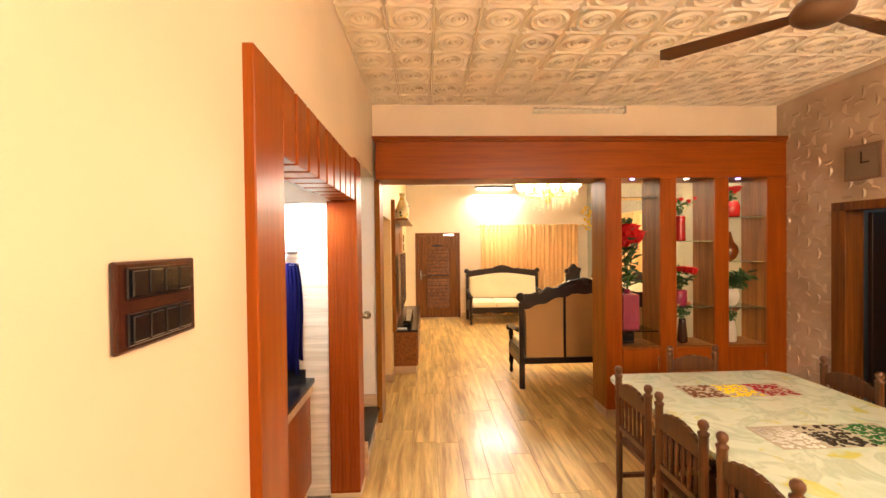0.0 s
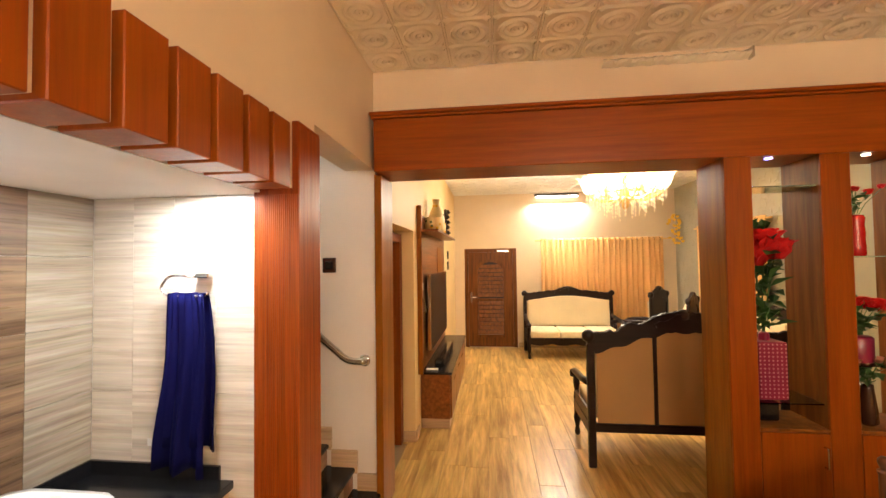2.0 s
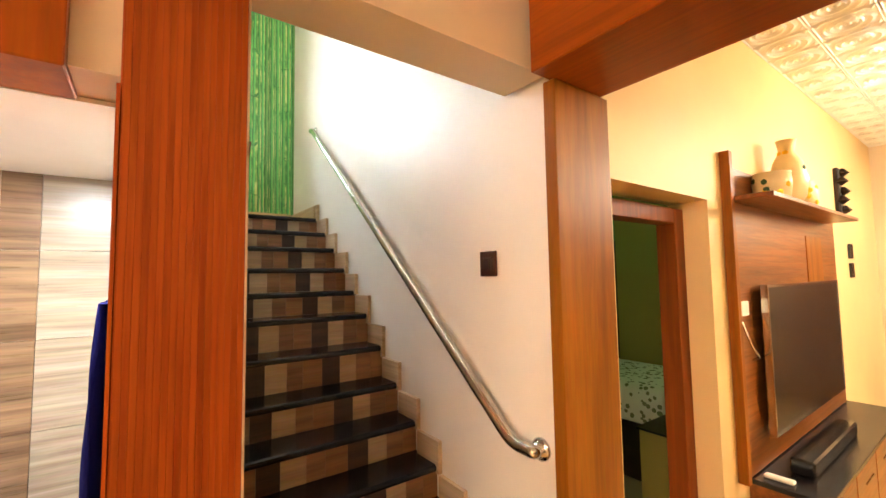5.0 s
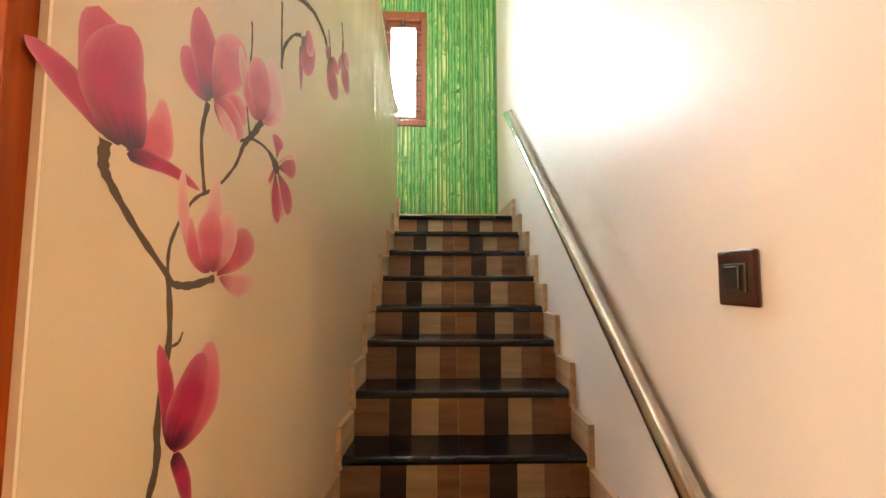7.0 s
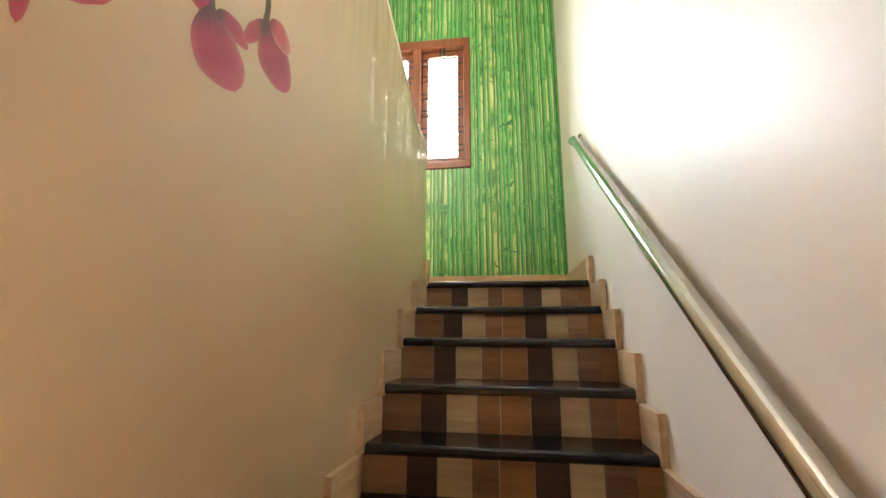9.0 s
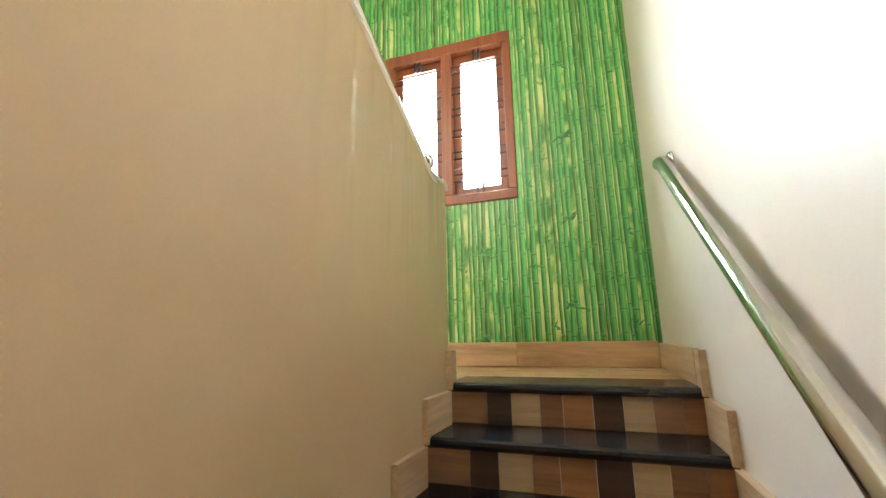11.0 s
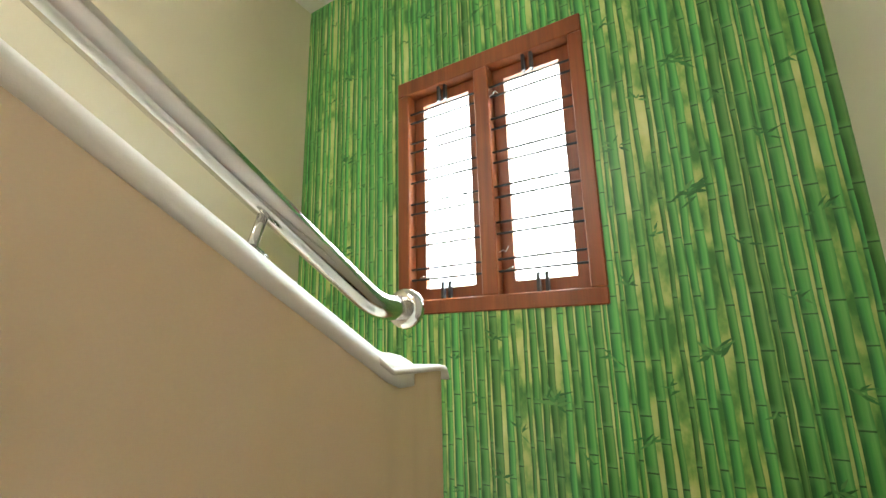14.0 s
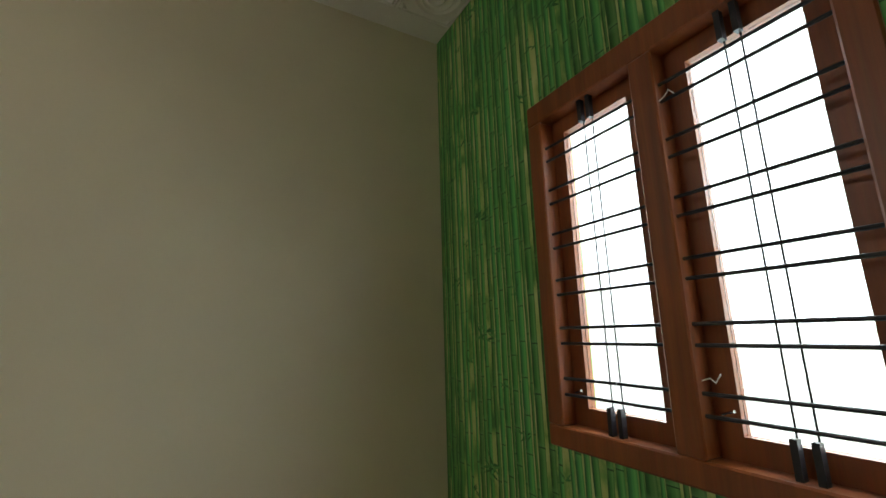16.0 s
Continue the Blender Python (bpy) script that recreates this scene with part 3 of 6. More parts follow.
# ---- staircase ----
stairs = thing("staircase", "staircase with black granite treads and striped wood tile risers", "stairs")
for n in range(1, NSTEP + 1):
    x, z = step_x(n), step_z(n)
    rise = z - step_z(n - 1)
    run = x - step_x(n + 1) if n < NSTEP else 0.19
    ya, yb = inner_y(x) + 0.002, SY - 0.004
    back = x - run - 0.03 if n < NSTEP else x - 0.24
    prof = [(back, z - 0.032), (x - 0.010, z - 0.032), (x - 0.002, z - 0.026), (x, z - 0.016), (x - 0.002, z - 0.006), (x - 0.010, z), (back, z)]
    part("tread", slab(bmesh.new(), prof, yb - ya, "y", ya), GRANITE, stairs)
    core = B(max(back, X14 - 0.25), x - 0.034, ya + 0.004, yb - 0.004, max(-0.01, z - rise - 0.3), z - 0.033)
    part("step_core", core, WHITE, stairs)
    w = (0.165, 0.105, 0.118, 0.092, 0.116, 0.112, 0.107, 0.10, 0.085)
    mats = (RISER_MID, RISER_DARK, RISER_LIGHT, RISER_MID, RISER_ORANGE, RISER_DARK, RISER_LIGHT, RISER_MID, RISER_ORANGE)
    y = ya
    for f, m in zip(w, mats):
        d = f * (yb - ya)
        part("tile", B(x - 0.033, x - 0.022, y + 0.0008, y + d - 0.0008, max(0, z - rise + 0.001), z - 0.033), m, stairs)
        y += d
    for side in (0, 1):
        xb = x - run - 0.006 if n < NSTEP else x - 0.06
        zt = z + 0.115
        o = [(x - 0.012, z + 0.001), (x - 0.012, zt), (xb - 0.012, zt), (xb - 0.012, z + 0.001)]
        if side:
            bm = slab(bmesh.new(), [(x + 0.016, z - rise + 0.118 if n > 1 else 0.0), (x + 0.016, zt), (xb + 0.022, zt), (xb + 0.022, z + 0.001), (x - 0.010, z + 0.001), (x - 0.010, z - rise + 0.118 if n > 1 else 0.0)], -0.022, "y", SY - 0.001)
        else:
            bm = slab(bmesh.new(), [(x + 0.016, z - rise + 0.118 if n > 1 else 0.0), (x + 0.016, zt), (xb + 0.022, zt), (xb + 0.022, z + 0.001), (x - 0.010, z + 0.001), (x - 0.010, z - rise + 0.118 if n > 1 else 0.0)], 0.020, "y", 0)
            for v in bm.verts:
                v.co.y += inner_y(v.co.x) + 0.001
        part("skirting_tile", bm, SKIRT, stairs)
# landing floor and skirting
for i in range(4):
    part("plank", B(GX + 0.002 + i * 0.20, min(GX + 0.2 + i * 0.20, X14 - 0.242), 1.44, SY - 0.002, Z14 - 0.011, Z14 - 0.001 + 0.0005 * (i % 2)), PLANK_X, landing)
for a, b in ((2.0, 2.86), (2.862, SY - 0.022), (1.44, 1.998)):
    part("skirting_tile", B(GX + 0.001, GX + 0.014, a, b, Z14 + 0.001, Z14 + 0.125, bevel=0.002), wood("landing_skirting", (0.30, 0.17, 0.08), (0.60, 0.40, 0.21), "y", 0.35, streak=14) if a == 2.0 else bpy.data.materials["landing_skirting"], landing)
part("skirting_tile", B(GX + 0.015, X14 - 0.068, SY - 0.020, SY - 0.001, Z14 + 0.001, Z14 + 0.116), SKIRT, landing)


def flange(bm, at, axis, r=0.042):
    return lathe(bm, [(r, 0), (r, 0.006), (r * 0.8, 0.012), (r * 0.62, 0.014), (r * 0.62, 0.03)], at, 20, axis)


rail = thing("handrail", "polished stainless steel wall handrail beside the stairs", "handrail")
ya = SY - 0.043
part("tube", tube(bmesh.new(), bend([(-0.591, SY - 0.014, 1.06), (-0.591, ya, 1.06), (-0.70, ya, 1.062), (-2.985, ya, 2.946), (-3.038, ya, 2.964), (-3.045, SY - 0.012, 2.964)]), 0.025, 16), STEEL, rail, smooth=True)
for x, z in ((-0.591, 1.06), (-3.045, 2.964)):
    bm = bmesh.new()
    flange(bm, (0, 0, 0), "y")
    for v in bm.verts:
        v.co = Vector((v.co.x + x, SY - 0.001 - v.co.y, v.co.z + z))
    part("flange", bm, STEEL, rail, smooth=True)

rail = thing("handrail", "polished stainless steel handrail above the sloping stair wall", "handrail")
yr = 2.62
part("tube", tube(bmesh.new(), bend([(-2.985, yr, 3.084), (-2.89, yr, 3.084), (-0.80, yr - 0.06, 4.317)]), 0.025, 16), STEEL, rail, smooth=True)
bm = bmesh.new()
lathe(bm, [(0.026, -0.012), (0.040, -0.010), (0.043, 0.0), (0.040, 0.012), (0.024, 0.022), (0.008, 0.026)], (0, 0, 0), 20, "x")
for v in bm.verts:
    v.co = Vector((-2.985 - v.co.x, v.co.y + yr, v.co.z + 3.084))
part("end_cap", bm, STEEL, rail, smooth=True)
for x in (-2.645, -1.75, -0.95):
    y = yr - 0.06 * (x + 2.89) / 2.09
    zt, zb = 3.084 + (x + 2.89) * 0.59, 3.004 + (x + 0.02 + 2.84) * 0.601
    part("support", tube(bmesh.new(), [(x, y, zt - 0.015), (x + 0.02, y, zb + 0.01)], 0.008, 8), STEEL, rail, smooth=True)
    part("support_base", lathe(bmesh.new(), [(0.028, -0.012), (0.027, 0.008), (0.010, 0.024)], (x + 0.02, y, zb), 14), STEEL, rail, smooth=True)

# ---- stair window ----
window = thing("window_1", "brown wooden double window with horizontal black iron bars", "window")
tagged(window, kind="structure")
Y0, Y1, Z0, Z1, XF = 2.075, 2.912, 3.113, 4.19, GX + 0.012
yc, fw = 2.5055, 0.058
for nm, a in (("frame_rail", (XF - 0.135, XF, Y0, Y1, Z0, Z0 + fw)), ("frame_rail", (XF - 0.135, XF, Y0, Y1, Z1 - fw - 0.015, Z1)),
              ("frame_stile", (XF - 0.135, XF, Y0, Y0 + fw + 0.002, Z0 + fw, Z1 - fw - 0.015)), ("frame_stile", (XF - 0.135, XF, Y1 - fw + 0.005, Y1, Z0 + fw, Z1 - fw - 0.015)),
              ("mullion", (XF - 0.135, XF, yc - 0.0385, yc + 0.0265, Z0 + fw, Z1 - fw - 0.015))):
    part(nm, B(*a, bevel=0.004), FRAMEWOOD, window)
for a, b in ((Y0 + fw + 0.002, yc - 0.0385), (yc + 0.0265, Y1 - fw + 0.005)):
    za, zb, s, xs = Z0 + fw, Z1 - fw - 0.015, 0.05, XF - 0.054
    sash = part("sash", box(box(box(B(xs - 0.03, xs, a, a + s, za, zb), xs - 0.03, xs, b - s, b, za, zb), xs - 0.03, xs, a + s, b - s, za, za + s), xs - 0.03, xs, a + s, b - s, zb - s, zb), FRAMEWOOD, window)
    pane = part("pane", B(xs - 0.018, xs - 0.014, a + s, b - s, za + s, zb - s), PANE, window)
    pane.visible_shadow = False
    for i in range(6):
        for d in (0, 0.045):
            z = za + 0.086 + 0.1443 * i + d
            part("bar", tube(bmesh.new(), [(XF - 0.020, a - 0.002, z), (XF - 0.020, b + 0.002, z)], 0.0045, 8), IRON, window)
    for d in (-0.016, 0.016):
        ym = (a + b) / 2 + d
        part("bar", tube(bmesh.new(), [(XF - 0.034, ym, za - 0.002), (XF - 0.034, ym, zb + 0.002)], 0.0022, 6), IRON, window)
        for z in (za, zb - 0.07):
            part("clip", B(XF - 0.034, XF - 0.016, ym - 0.006, ym + 0.006, z, z + 0.07), IRON, window)
    part("latch", tube(bmesh.new(), bend([(xs + 0.002, a + 0.02, za + 0.09), (xs + 0.02, a + 0.02, za + 0.09), (xs + 0.022, a + 0.05, za + 0.10)]), 0.003, 6), STEEL, window)
for y, z, d in ((2.556, 3.335, 0.02), (2.548, 3.985, -0.02)):
    part("thread", tube(bmesh.new(), [(XF - 0.014, y - 0.018, z - 0.006), (XF - 0.012, y, z), (XF - 0.008, y + 0.012, z - d * 0.4), (XF - 0.004, y + 0.026, z + d * 0.5)], 0.0016, 5), WHITE, window, "frayed white thread tied to a bar")
backdrop = solid("backdrop", B(-7.05, -7.0, -2.5, 7.5, 0.5, 9.0), glow("hazy_sky", (0.93, 0.97, 1.0), 20.0), "bright hazy sky outside the window", "backdrop", "structure")

# printed canes and leaf sprays of the bamboo wallpaper: one pattern, repeated with a drop from strip to strip
REP_Y, REP_Z, DROP = 0.475, 0.465, 0.155
# offset in the strip, width, sway, its phase, joint spacing, layer
CANES = ((0.392, 0.014, 0.0016, 2.0, 0.155, 0), (0.138, 0.014, 0.0012, 0.5, 0.155, 0), (0.245, 0.013, 0.0012, 3.0, 0.155, 0), (0.190, 0.011, 0.0008, 1.0, 0.155, 0), (0.350, 0.018, 0.0020, 4.4, 0.155, 1),
         (0.047, 0.022, 0.0024, 1.2, 0.155, 1), (0.448, 0.021, 0.0020, 5.0, 0.155, 1), (0.079, 0.024, 0.0008, 0.2, 0.116, 2), (0.112, 0.030, 0.0008, 1.0, 0.155, 2),
         (0.163, 0.031, 0.0008, 3.6, 0.116, 2), (0.215, 0.033, 0.0004, 2.2, 0.116, 2), (0.273, 0.033, 0.0008, 5.2, 0.155, 2), (0.318, 0.026, 0.0008, 0.9, 0.116, 2),
         (0.420, 0.026, 0.0008, 2.8, 0.116, 2), (0.003, 0.025, 0.0020, 4.0, 0.116, 3))
rr = random.Random(21)
canes, sprays = bmesh.new(), bmesh.new()
cane_uv = canes.loops.layers.uv.new("UVMap")


def in_window(y, z, m=0.0):
    return 2.075 - m < y < 2.912 + m and 3.113 - m < z < 4.19 + m


def cane(y0, drop, off, w, sway, phase, joint, level):
    x = GX + 0.0003 + 0.00012 * level
    nz = 52
    prev = None
    for i in range(nz + 1):
        z = 2.05 + (UZ - 2.052) * i / nz
        a = 2 * math.pi * (z - drop) / REP_Z
        y = y0 + off + sway * math.sin(a + phase) + 0.0006 * math.sin(3 * a + phase * 2) - 0.006 * (z - 3.4)
        if not 1.43 < y < SY + w * 0.3 or in_window(y, z, -0.034):
            prev = None
            continue
        row = [canes.verts.new((x, y + w * k, z)) for k in (-0.5, 0.5)], (z - drop) / joint + phase
        if prev:
            f = canes.faces.new((prev[0][0], prev[0][1], row[0][1], row[0][0]))
            for lp, q in zip(f.loops, ((0, prev[1]), (1, prev[1]), (1, row[1]), (0, row[1]))):
                lp[cane_uv].uv = q
        prev = row


def spray(y, z, n, size, level):
    for k in range(n):
        a = rr.choice((0.3, 2.85, -0.45, 3.6, 0.9, 2.3)) + rr.uniform(-0.3, 0.3)
        ln, wd = size * rr.uniform(0.55, 1.15), size * rr.uniform(0.07, 0.12)
        by, bz = y + rr.uniform(-0.3, 0.3) * size, z + rr.uniform(-0.3, 0.3) * size
        dy, dz = math.cos(a), math.sin(a)
        if not 1.5 < by < SY - size or in_window(by, bz, size * 1.2):
            continue
        x = GX + 0.0009 + 0.00003 * (k + level)
        pts = [(0, 0), (0.3, 1), (0.6, 0.7), (1, 0), (0.6, -0.5), (0.3, -0.8)]
        sprays.faces.new([sprays.verts.new((x, by + dy * ln * q - dz * wd * w, bz + dz * ln * q + dy * wd * w)) for q, w in pts])


for strip in range(-4, 2):
    y0, drop = 3.175 + REP_Y * strip, 2.965 + (DROP * strip) % REP_Z
    for row in CANES:
        cane(y0, drop, *row)
    for i in range(-3, 5):
        z = drop + REP_Z * i
        for dy, dz, n, size in ((0.0, 0.0, 11, 0.062), (0.20, 0.14, 5, 0.040), (0.28, -0.10, 6, 0.045), (0.36, 0.05, 5, 0.040), (0.11, -0.17, 4, 0.036)):
            spray(y0 + dy, z + dz, n, size, 12 * ((i + strip) % 2))
cane(SY - 0.012, 2.965, 0.0, 0.026, 0.0, 0.3, 0.155, 2)
solid("wallpaper_cane_print", canes, cane_print("printed_cane"), "printed green bamboo canes on the wallpaper", "wallpaper print", "stuff")


def leaf_print(name):
    m, t, p = nodes_of(name)
    g = N(t, "NewGeometry")
    L(t, ramp(t, g.outputs["Random Per Island"], [(0.0, (0.012, 0.10, 0.022)), (0.55, (0.035, 0.20, 0.045)), (1.0, (0.13, 0.35, 0.09))]), p.inputs["Base Color"])
    p.inputs["Roughness"].default_value = 0.42
    return m


solid("wallpaper_leaf_print", sprays, leaf_print("printed_leaf"), "printed bamboo leaf sprays on the green wallpaper", "wallpaper print", "stuff")


# ---- floor planks ----
random.seed(3)
plank_mesh = {}
for j, x in enumerate(np.arange(-0.72, 4.0, 0.197)):
    y = -2.2 - random.random() * 1.1
    while y < 9.3:
        ln = 1.19
        y0, y1 = max(y, -2.2), min(y + ln, 9.3)
        inside = y1 > y0 + 0.05 and (x > -0.6 or y0 > 3.8) and (x < 3.6 or y0 > 3.6)
        if inside:
            key = round(y1 - y0, 3)
            if key not in plank_mesh:
                plank_mesh[key] = mesh_of("plank", B(-0.0978, 0.0978, 0.0008, key - 0.0008, -0.012, 0, bevel=0.001), PLANK)
            ob = new("plank", plank_mesh[key])
            ob.location = (x + 0.0985, y0, 0)
            ob.parent = floor
        y += ln
bm = B(LX + 0.001, LX + 0.016, 4.712, 4.88, 0.001, 0.10, bevel=0.002)
box(bm, 0.83, 3.89, FY - 0.016, FY - 0.001, 0.001, 0.10, bevel=0.002)
box(bm, LX + 0.001, LX + 0.016, 7.4, FY - 0.02, 0.001, 0.10, bevel=0.002)
box(bm, -0.66, LX + 0.001, 4.694, 4.709, 0.001, 0.10, bevel=0.002)
solid("baseboard", bm, SKIRT, "wood-look tile skirting along the cream walls", "baseboard", "structure")

# ---- embossed leaves of the brown wallpaper ----
V, F = [], []


def crescent(cx, cz, r, a0, a1, w, h, plane):
    k, n = len(V), 7
    for i in range(n + 1):
        t = i / n
        a = a0 + (a1 - a0) * t
        ww = w * math.sin(math.pi * t) + 0.0015
        for rr, d in ((r - ww, 0.0), (r, h * math.sin(math.pi * t) + 0.0005), (r + ww * 0.35, 0.0)):
            V.append(plane(cx + rr * math.cos(a), cz + rr * math.sin(a), d))
    for i in range(n):
        for j in (0, 1):
            F.append((k + i * 3 + j, k + i * 3 + j + 1, k + i * 3 + j + 4, k + i * 3 + j + 3))


def relief(name, regions, plane, mat, label, pitch=0.105, high=0.013):
    """Rows of crescents that lie and stand by turns, as in interlocking circles."""
    V.clear(), F.clear()
    for u0, u1, w0, w1 in regions:
        for i in range(int((u1 - u0) / pitch) + 1):
            for j in range(int((w1 - w0) / pitch) + 1):
                u, w = u0 + (i + 0.5) * pitch, w0 + (j + 0.5) * pitch
                if u < u1 - pitch * 0.5 and w < w1 - pitch * 0.5:
                    turn = ((i + j) % 2) * math.pi / 2 + ((i // 2 + j // 2) % 2) * math.pi
                    cu, cw = u - 0.22 * pitch * math.cos(turn), w - 0.22 * pitch * math.sin(turn)
                    crescent(cu, cw, pitch * 0.56, turn - 1.05, turn + 1.05, pitch * 0.26, high, plane)
    me = bpy.data.meshes.new(name)
    me.from_pydata(V, [], F)
    me.materials.append(mat)
    return tagged(new(name, me), label, "wallpaper relief", "", "stuff")


relief("wallpaper_relief", [(2.95, BY, 0, CZ), (1.2, 2.95, 2.08, CZ), (0.2, 1.85, 0, CZ)], lambda u, w, d: (HX - 0.0005 - d, u, w), WAVE, "raised curved leaves of the brown embossed wallpaper")
relief("wallpaper_relief", [(5.5, FY, 0, CZ)], lambda u, w, d: (RX - 0.0005 - d, u, w), WAVE_GREY, "raised curved leaves of the grey embossed wallpaper", 0.10, 0.006)


# ---- display unit between the rooms ----
unit = thing("display_unit", "orange-brown display unit with three tall open bays and cabinets", "display unit")
UX0, UX1, UB = 1.765, HX - 0.002, 3.76
BAYS = ((1.924, 2.31), (2.476, 2.866), (3.01, 3.405))
part("end_panel", B(UX0, UX0 + 0.02, AY + 0.022, UB, 0.10, 2.381), TEAK, unit, "teak veneer end panel")
xs = [UX0] + [v for b in BAYS for v in b] + [UX1]
for a, b in zip(xs[::2], xs[1::2]):
    part("stile", B(a, b, AY, AY + 0.02, 0.10, 2.381, bevel=0.003), LAM, unit)
    if a > UX0:
        part("divider", B(a + 0.001, min(b - 0.001, a + 0.16), AY + 0.021, UB, 0.70, 2.381), INNER, unit)
    else:
        part("divider", B(UX0 + 0.021, b, AY + 0.021, UB, 0.70, 2.381), INNER, unit)
part("base", B(UX0 + 0.021, UX1, AY + 0.021, UB, 0.10, 0.70), LAM, unit)
part("plinth", B(UX0 + 0.01, UX1, AY + 0.05, UB - 0.01, 0, 0.10), SKIRT, unit, "tile plinth")
for i, (a, b) in enumerate(BAYS):
    part("bay_floor", B(a, b, AY + 0.005, UB - 0.002, 0.701, 0.718), INNER, unit)
    door = part("door", B(a + 0.003, b - 0.003, AY - 0.002, AY + 0.018, 0.115, 0.696, bevel=0.003), LAM, unit)
    part("handle", tube(bmesh.new(), bend([(b - 0.04, AY - 0.003, 0.50), (b - 0.04, AY - 0.03, 0.50), (b - 0.04, AY - 0.03, 0.62), (b - 0.04, AY - 0.003, 0.62)]), 0.005, 8), STEEL, door, "steel bar handle", True)
    part("led", lathe(bmesh.new(), [(0.022, 0), (0.022, -0.006), (0.012, -0.008)], ((a + b) / 2 - 0.05, AY + 0.07, 2.381), 12), LED if i != 1 else glow("led_white", (1, 0.9, 0.7), 8), unit, "small recessed spot lamp")
    lamp("display_spot", "SPOT", look(((a + b) / 2 - 0.05, AY + 0.10, 2.365), ((a + b) / 2, AY + 0.15, 0.8)), 16, (1, 0.74, 0.42), 0.02)
SHELVES = ((2.20, 0.86), (1.755, 1.095), (1.995, 1.545, 1.08))
for (a, b), zs in zip(BAYS, SHELVES):
    for z in zs:
        part("glass_shelf", B(a + 0.001, b - 0.001, AY + 0.04, UB - 0.03, z - 0.008, z, bevel=0.001), SHELF_GLASS, unit, "green-edged glass shelf")


# ---- vases and artificial flowers ----
def petal_cup(bm, c, r, n, tilt, rnd):
    """A ring of cupped petals."""
    for i in range(n):
        a = 2 * math.pi * i / n + rnd
        d, s = Vector((math.cos(a), math.sin(a), 0)), Vector((-math.sin(a), math.cos(a), 0))
        up = Vector((0, 0, 1))
        rows = []
        for t in (0.0, 0.4, 0.75, 1.0):
            w = r * 0.62 * math.sin(math.pi * (0.18 + 0.72 * t))
            out = d * (r * (0.15 + tilt * t * t)) + up * (r * 1.0 * t * (1.25 - tilt * 0.55))
            rows.append([bm.verts.new(Vector(c) + out + s * w * k + d * (-abs(k) * r * 0.12)) for k in (-1, 0, 1)])
        for p, q in zip(rows, rows[1:]):
            for k in (0, 1):
                bm.faces.new((p[k], p[k + 1], q[k + 1], q[k]))


def rose(c, r, seed=0.0):
    bm = bmesh.new()
    for k, (n, tilt, sc) in enumerate(((4, 0.06, 0.6), (5, 0.22, 0.85), (6, 0.45, 1.0), (7, 0.75, 1.05))):
        petal_cup(bm, c, r * sc, n, tilt, seed + k * 0.7)
    return bm


def leaves(pts, size, seed):
    bm = bmesh.new()
    rr = random.Random(seed)
    for p in pts:
        d = Vector((rr.uniform(-1, 1), rr.uniform(-1, 1), rr.uniform(-0.3, 0.7))).normalized()
        s = d.cross(Vector((0, 0, 1))).normalized() if abs(d.z) < 0.95 else Vector((1, 0, 0))
        k = size * rr.uniform(0.7, 1.2)
        u = s.cross(d) * 0.2 * k
        p = Vector(p)
        v = [bm.verts.new(q) for q in (p, p + d * k * 0.45 + s * k * 0.28 + u, p + d * k, p + d * k * 0.45 - s * k * 0.28 + u, p + d * k * 0.5)]
        bm.faces.new((v[0], v[1], v[4])), bm.faces.new((v[1], v[2], v[4])), bm.faces.new((v[2], v[3], v[4])), bm.faces.new((v[3], v[0], v[4]))
    return bm


def bunch(name, label, at, pot, pot_mat, stems, flower_mat, spread, height, nflow, fr, nleaf, lsize, seed):
    v = thing(name, label, "vase", at=at)
    part("vase", lathe(bmesh.new(), pot, (0, 0, 0), 20), pot_mat, v, smooth=True)
    rr = random.Random(seed)
    top = pot[-1][1]
    pts = []
    for i in range(nflow):
        a = rr.uniform(0, 6.28)
        tip = (math.cos(a) * spread * rr.uniform(0.3, 1), math.sin(a) * spread * 0.6 * rr.uniform(0.2, 1), top + height * rr.uniform(0.75, 1.0))
        part("stem", tube(bmesh.new(), [(0, 0, top - 0.04), (tip[0] * 0.4, tip[1] * 0.4, top + height * 0.4), tip], 0.0022, 5), LEAF, v)
        part("flower", rose(tip, fr * rr.uniform(0.8, 1.15), rr.uniform(0, 3)), flower_mat, v)
        pts.append(tip)
    lp = []
    for i in range(nleaf):
        t = rr.uniform(0.1, 0.95)
        q = pts[i % len(pts)] if pts else (rr.uniform(-1, 1) * spread, rr.uniform(-1, 1) * spread * 0.6, top + height)
        lp.append((q[0] * t + rr.uniform(-0.02, 0.02), q[1] * t + rr.uniform(-0.02, 0.02), top + (q[2] - top) * t))
    part("foliage", leaves(lp, lsize, seed), LEAF, v)
    return v


URN = [(0.03, 0), (0.045, 0.01), (0.072, 0.07), (0.074, 0.12), (0.062, 0.16), (0.066, 0.17)]
YV = AY + 0.17
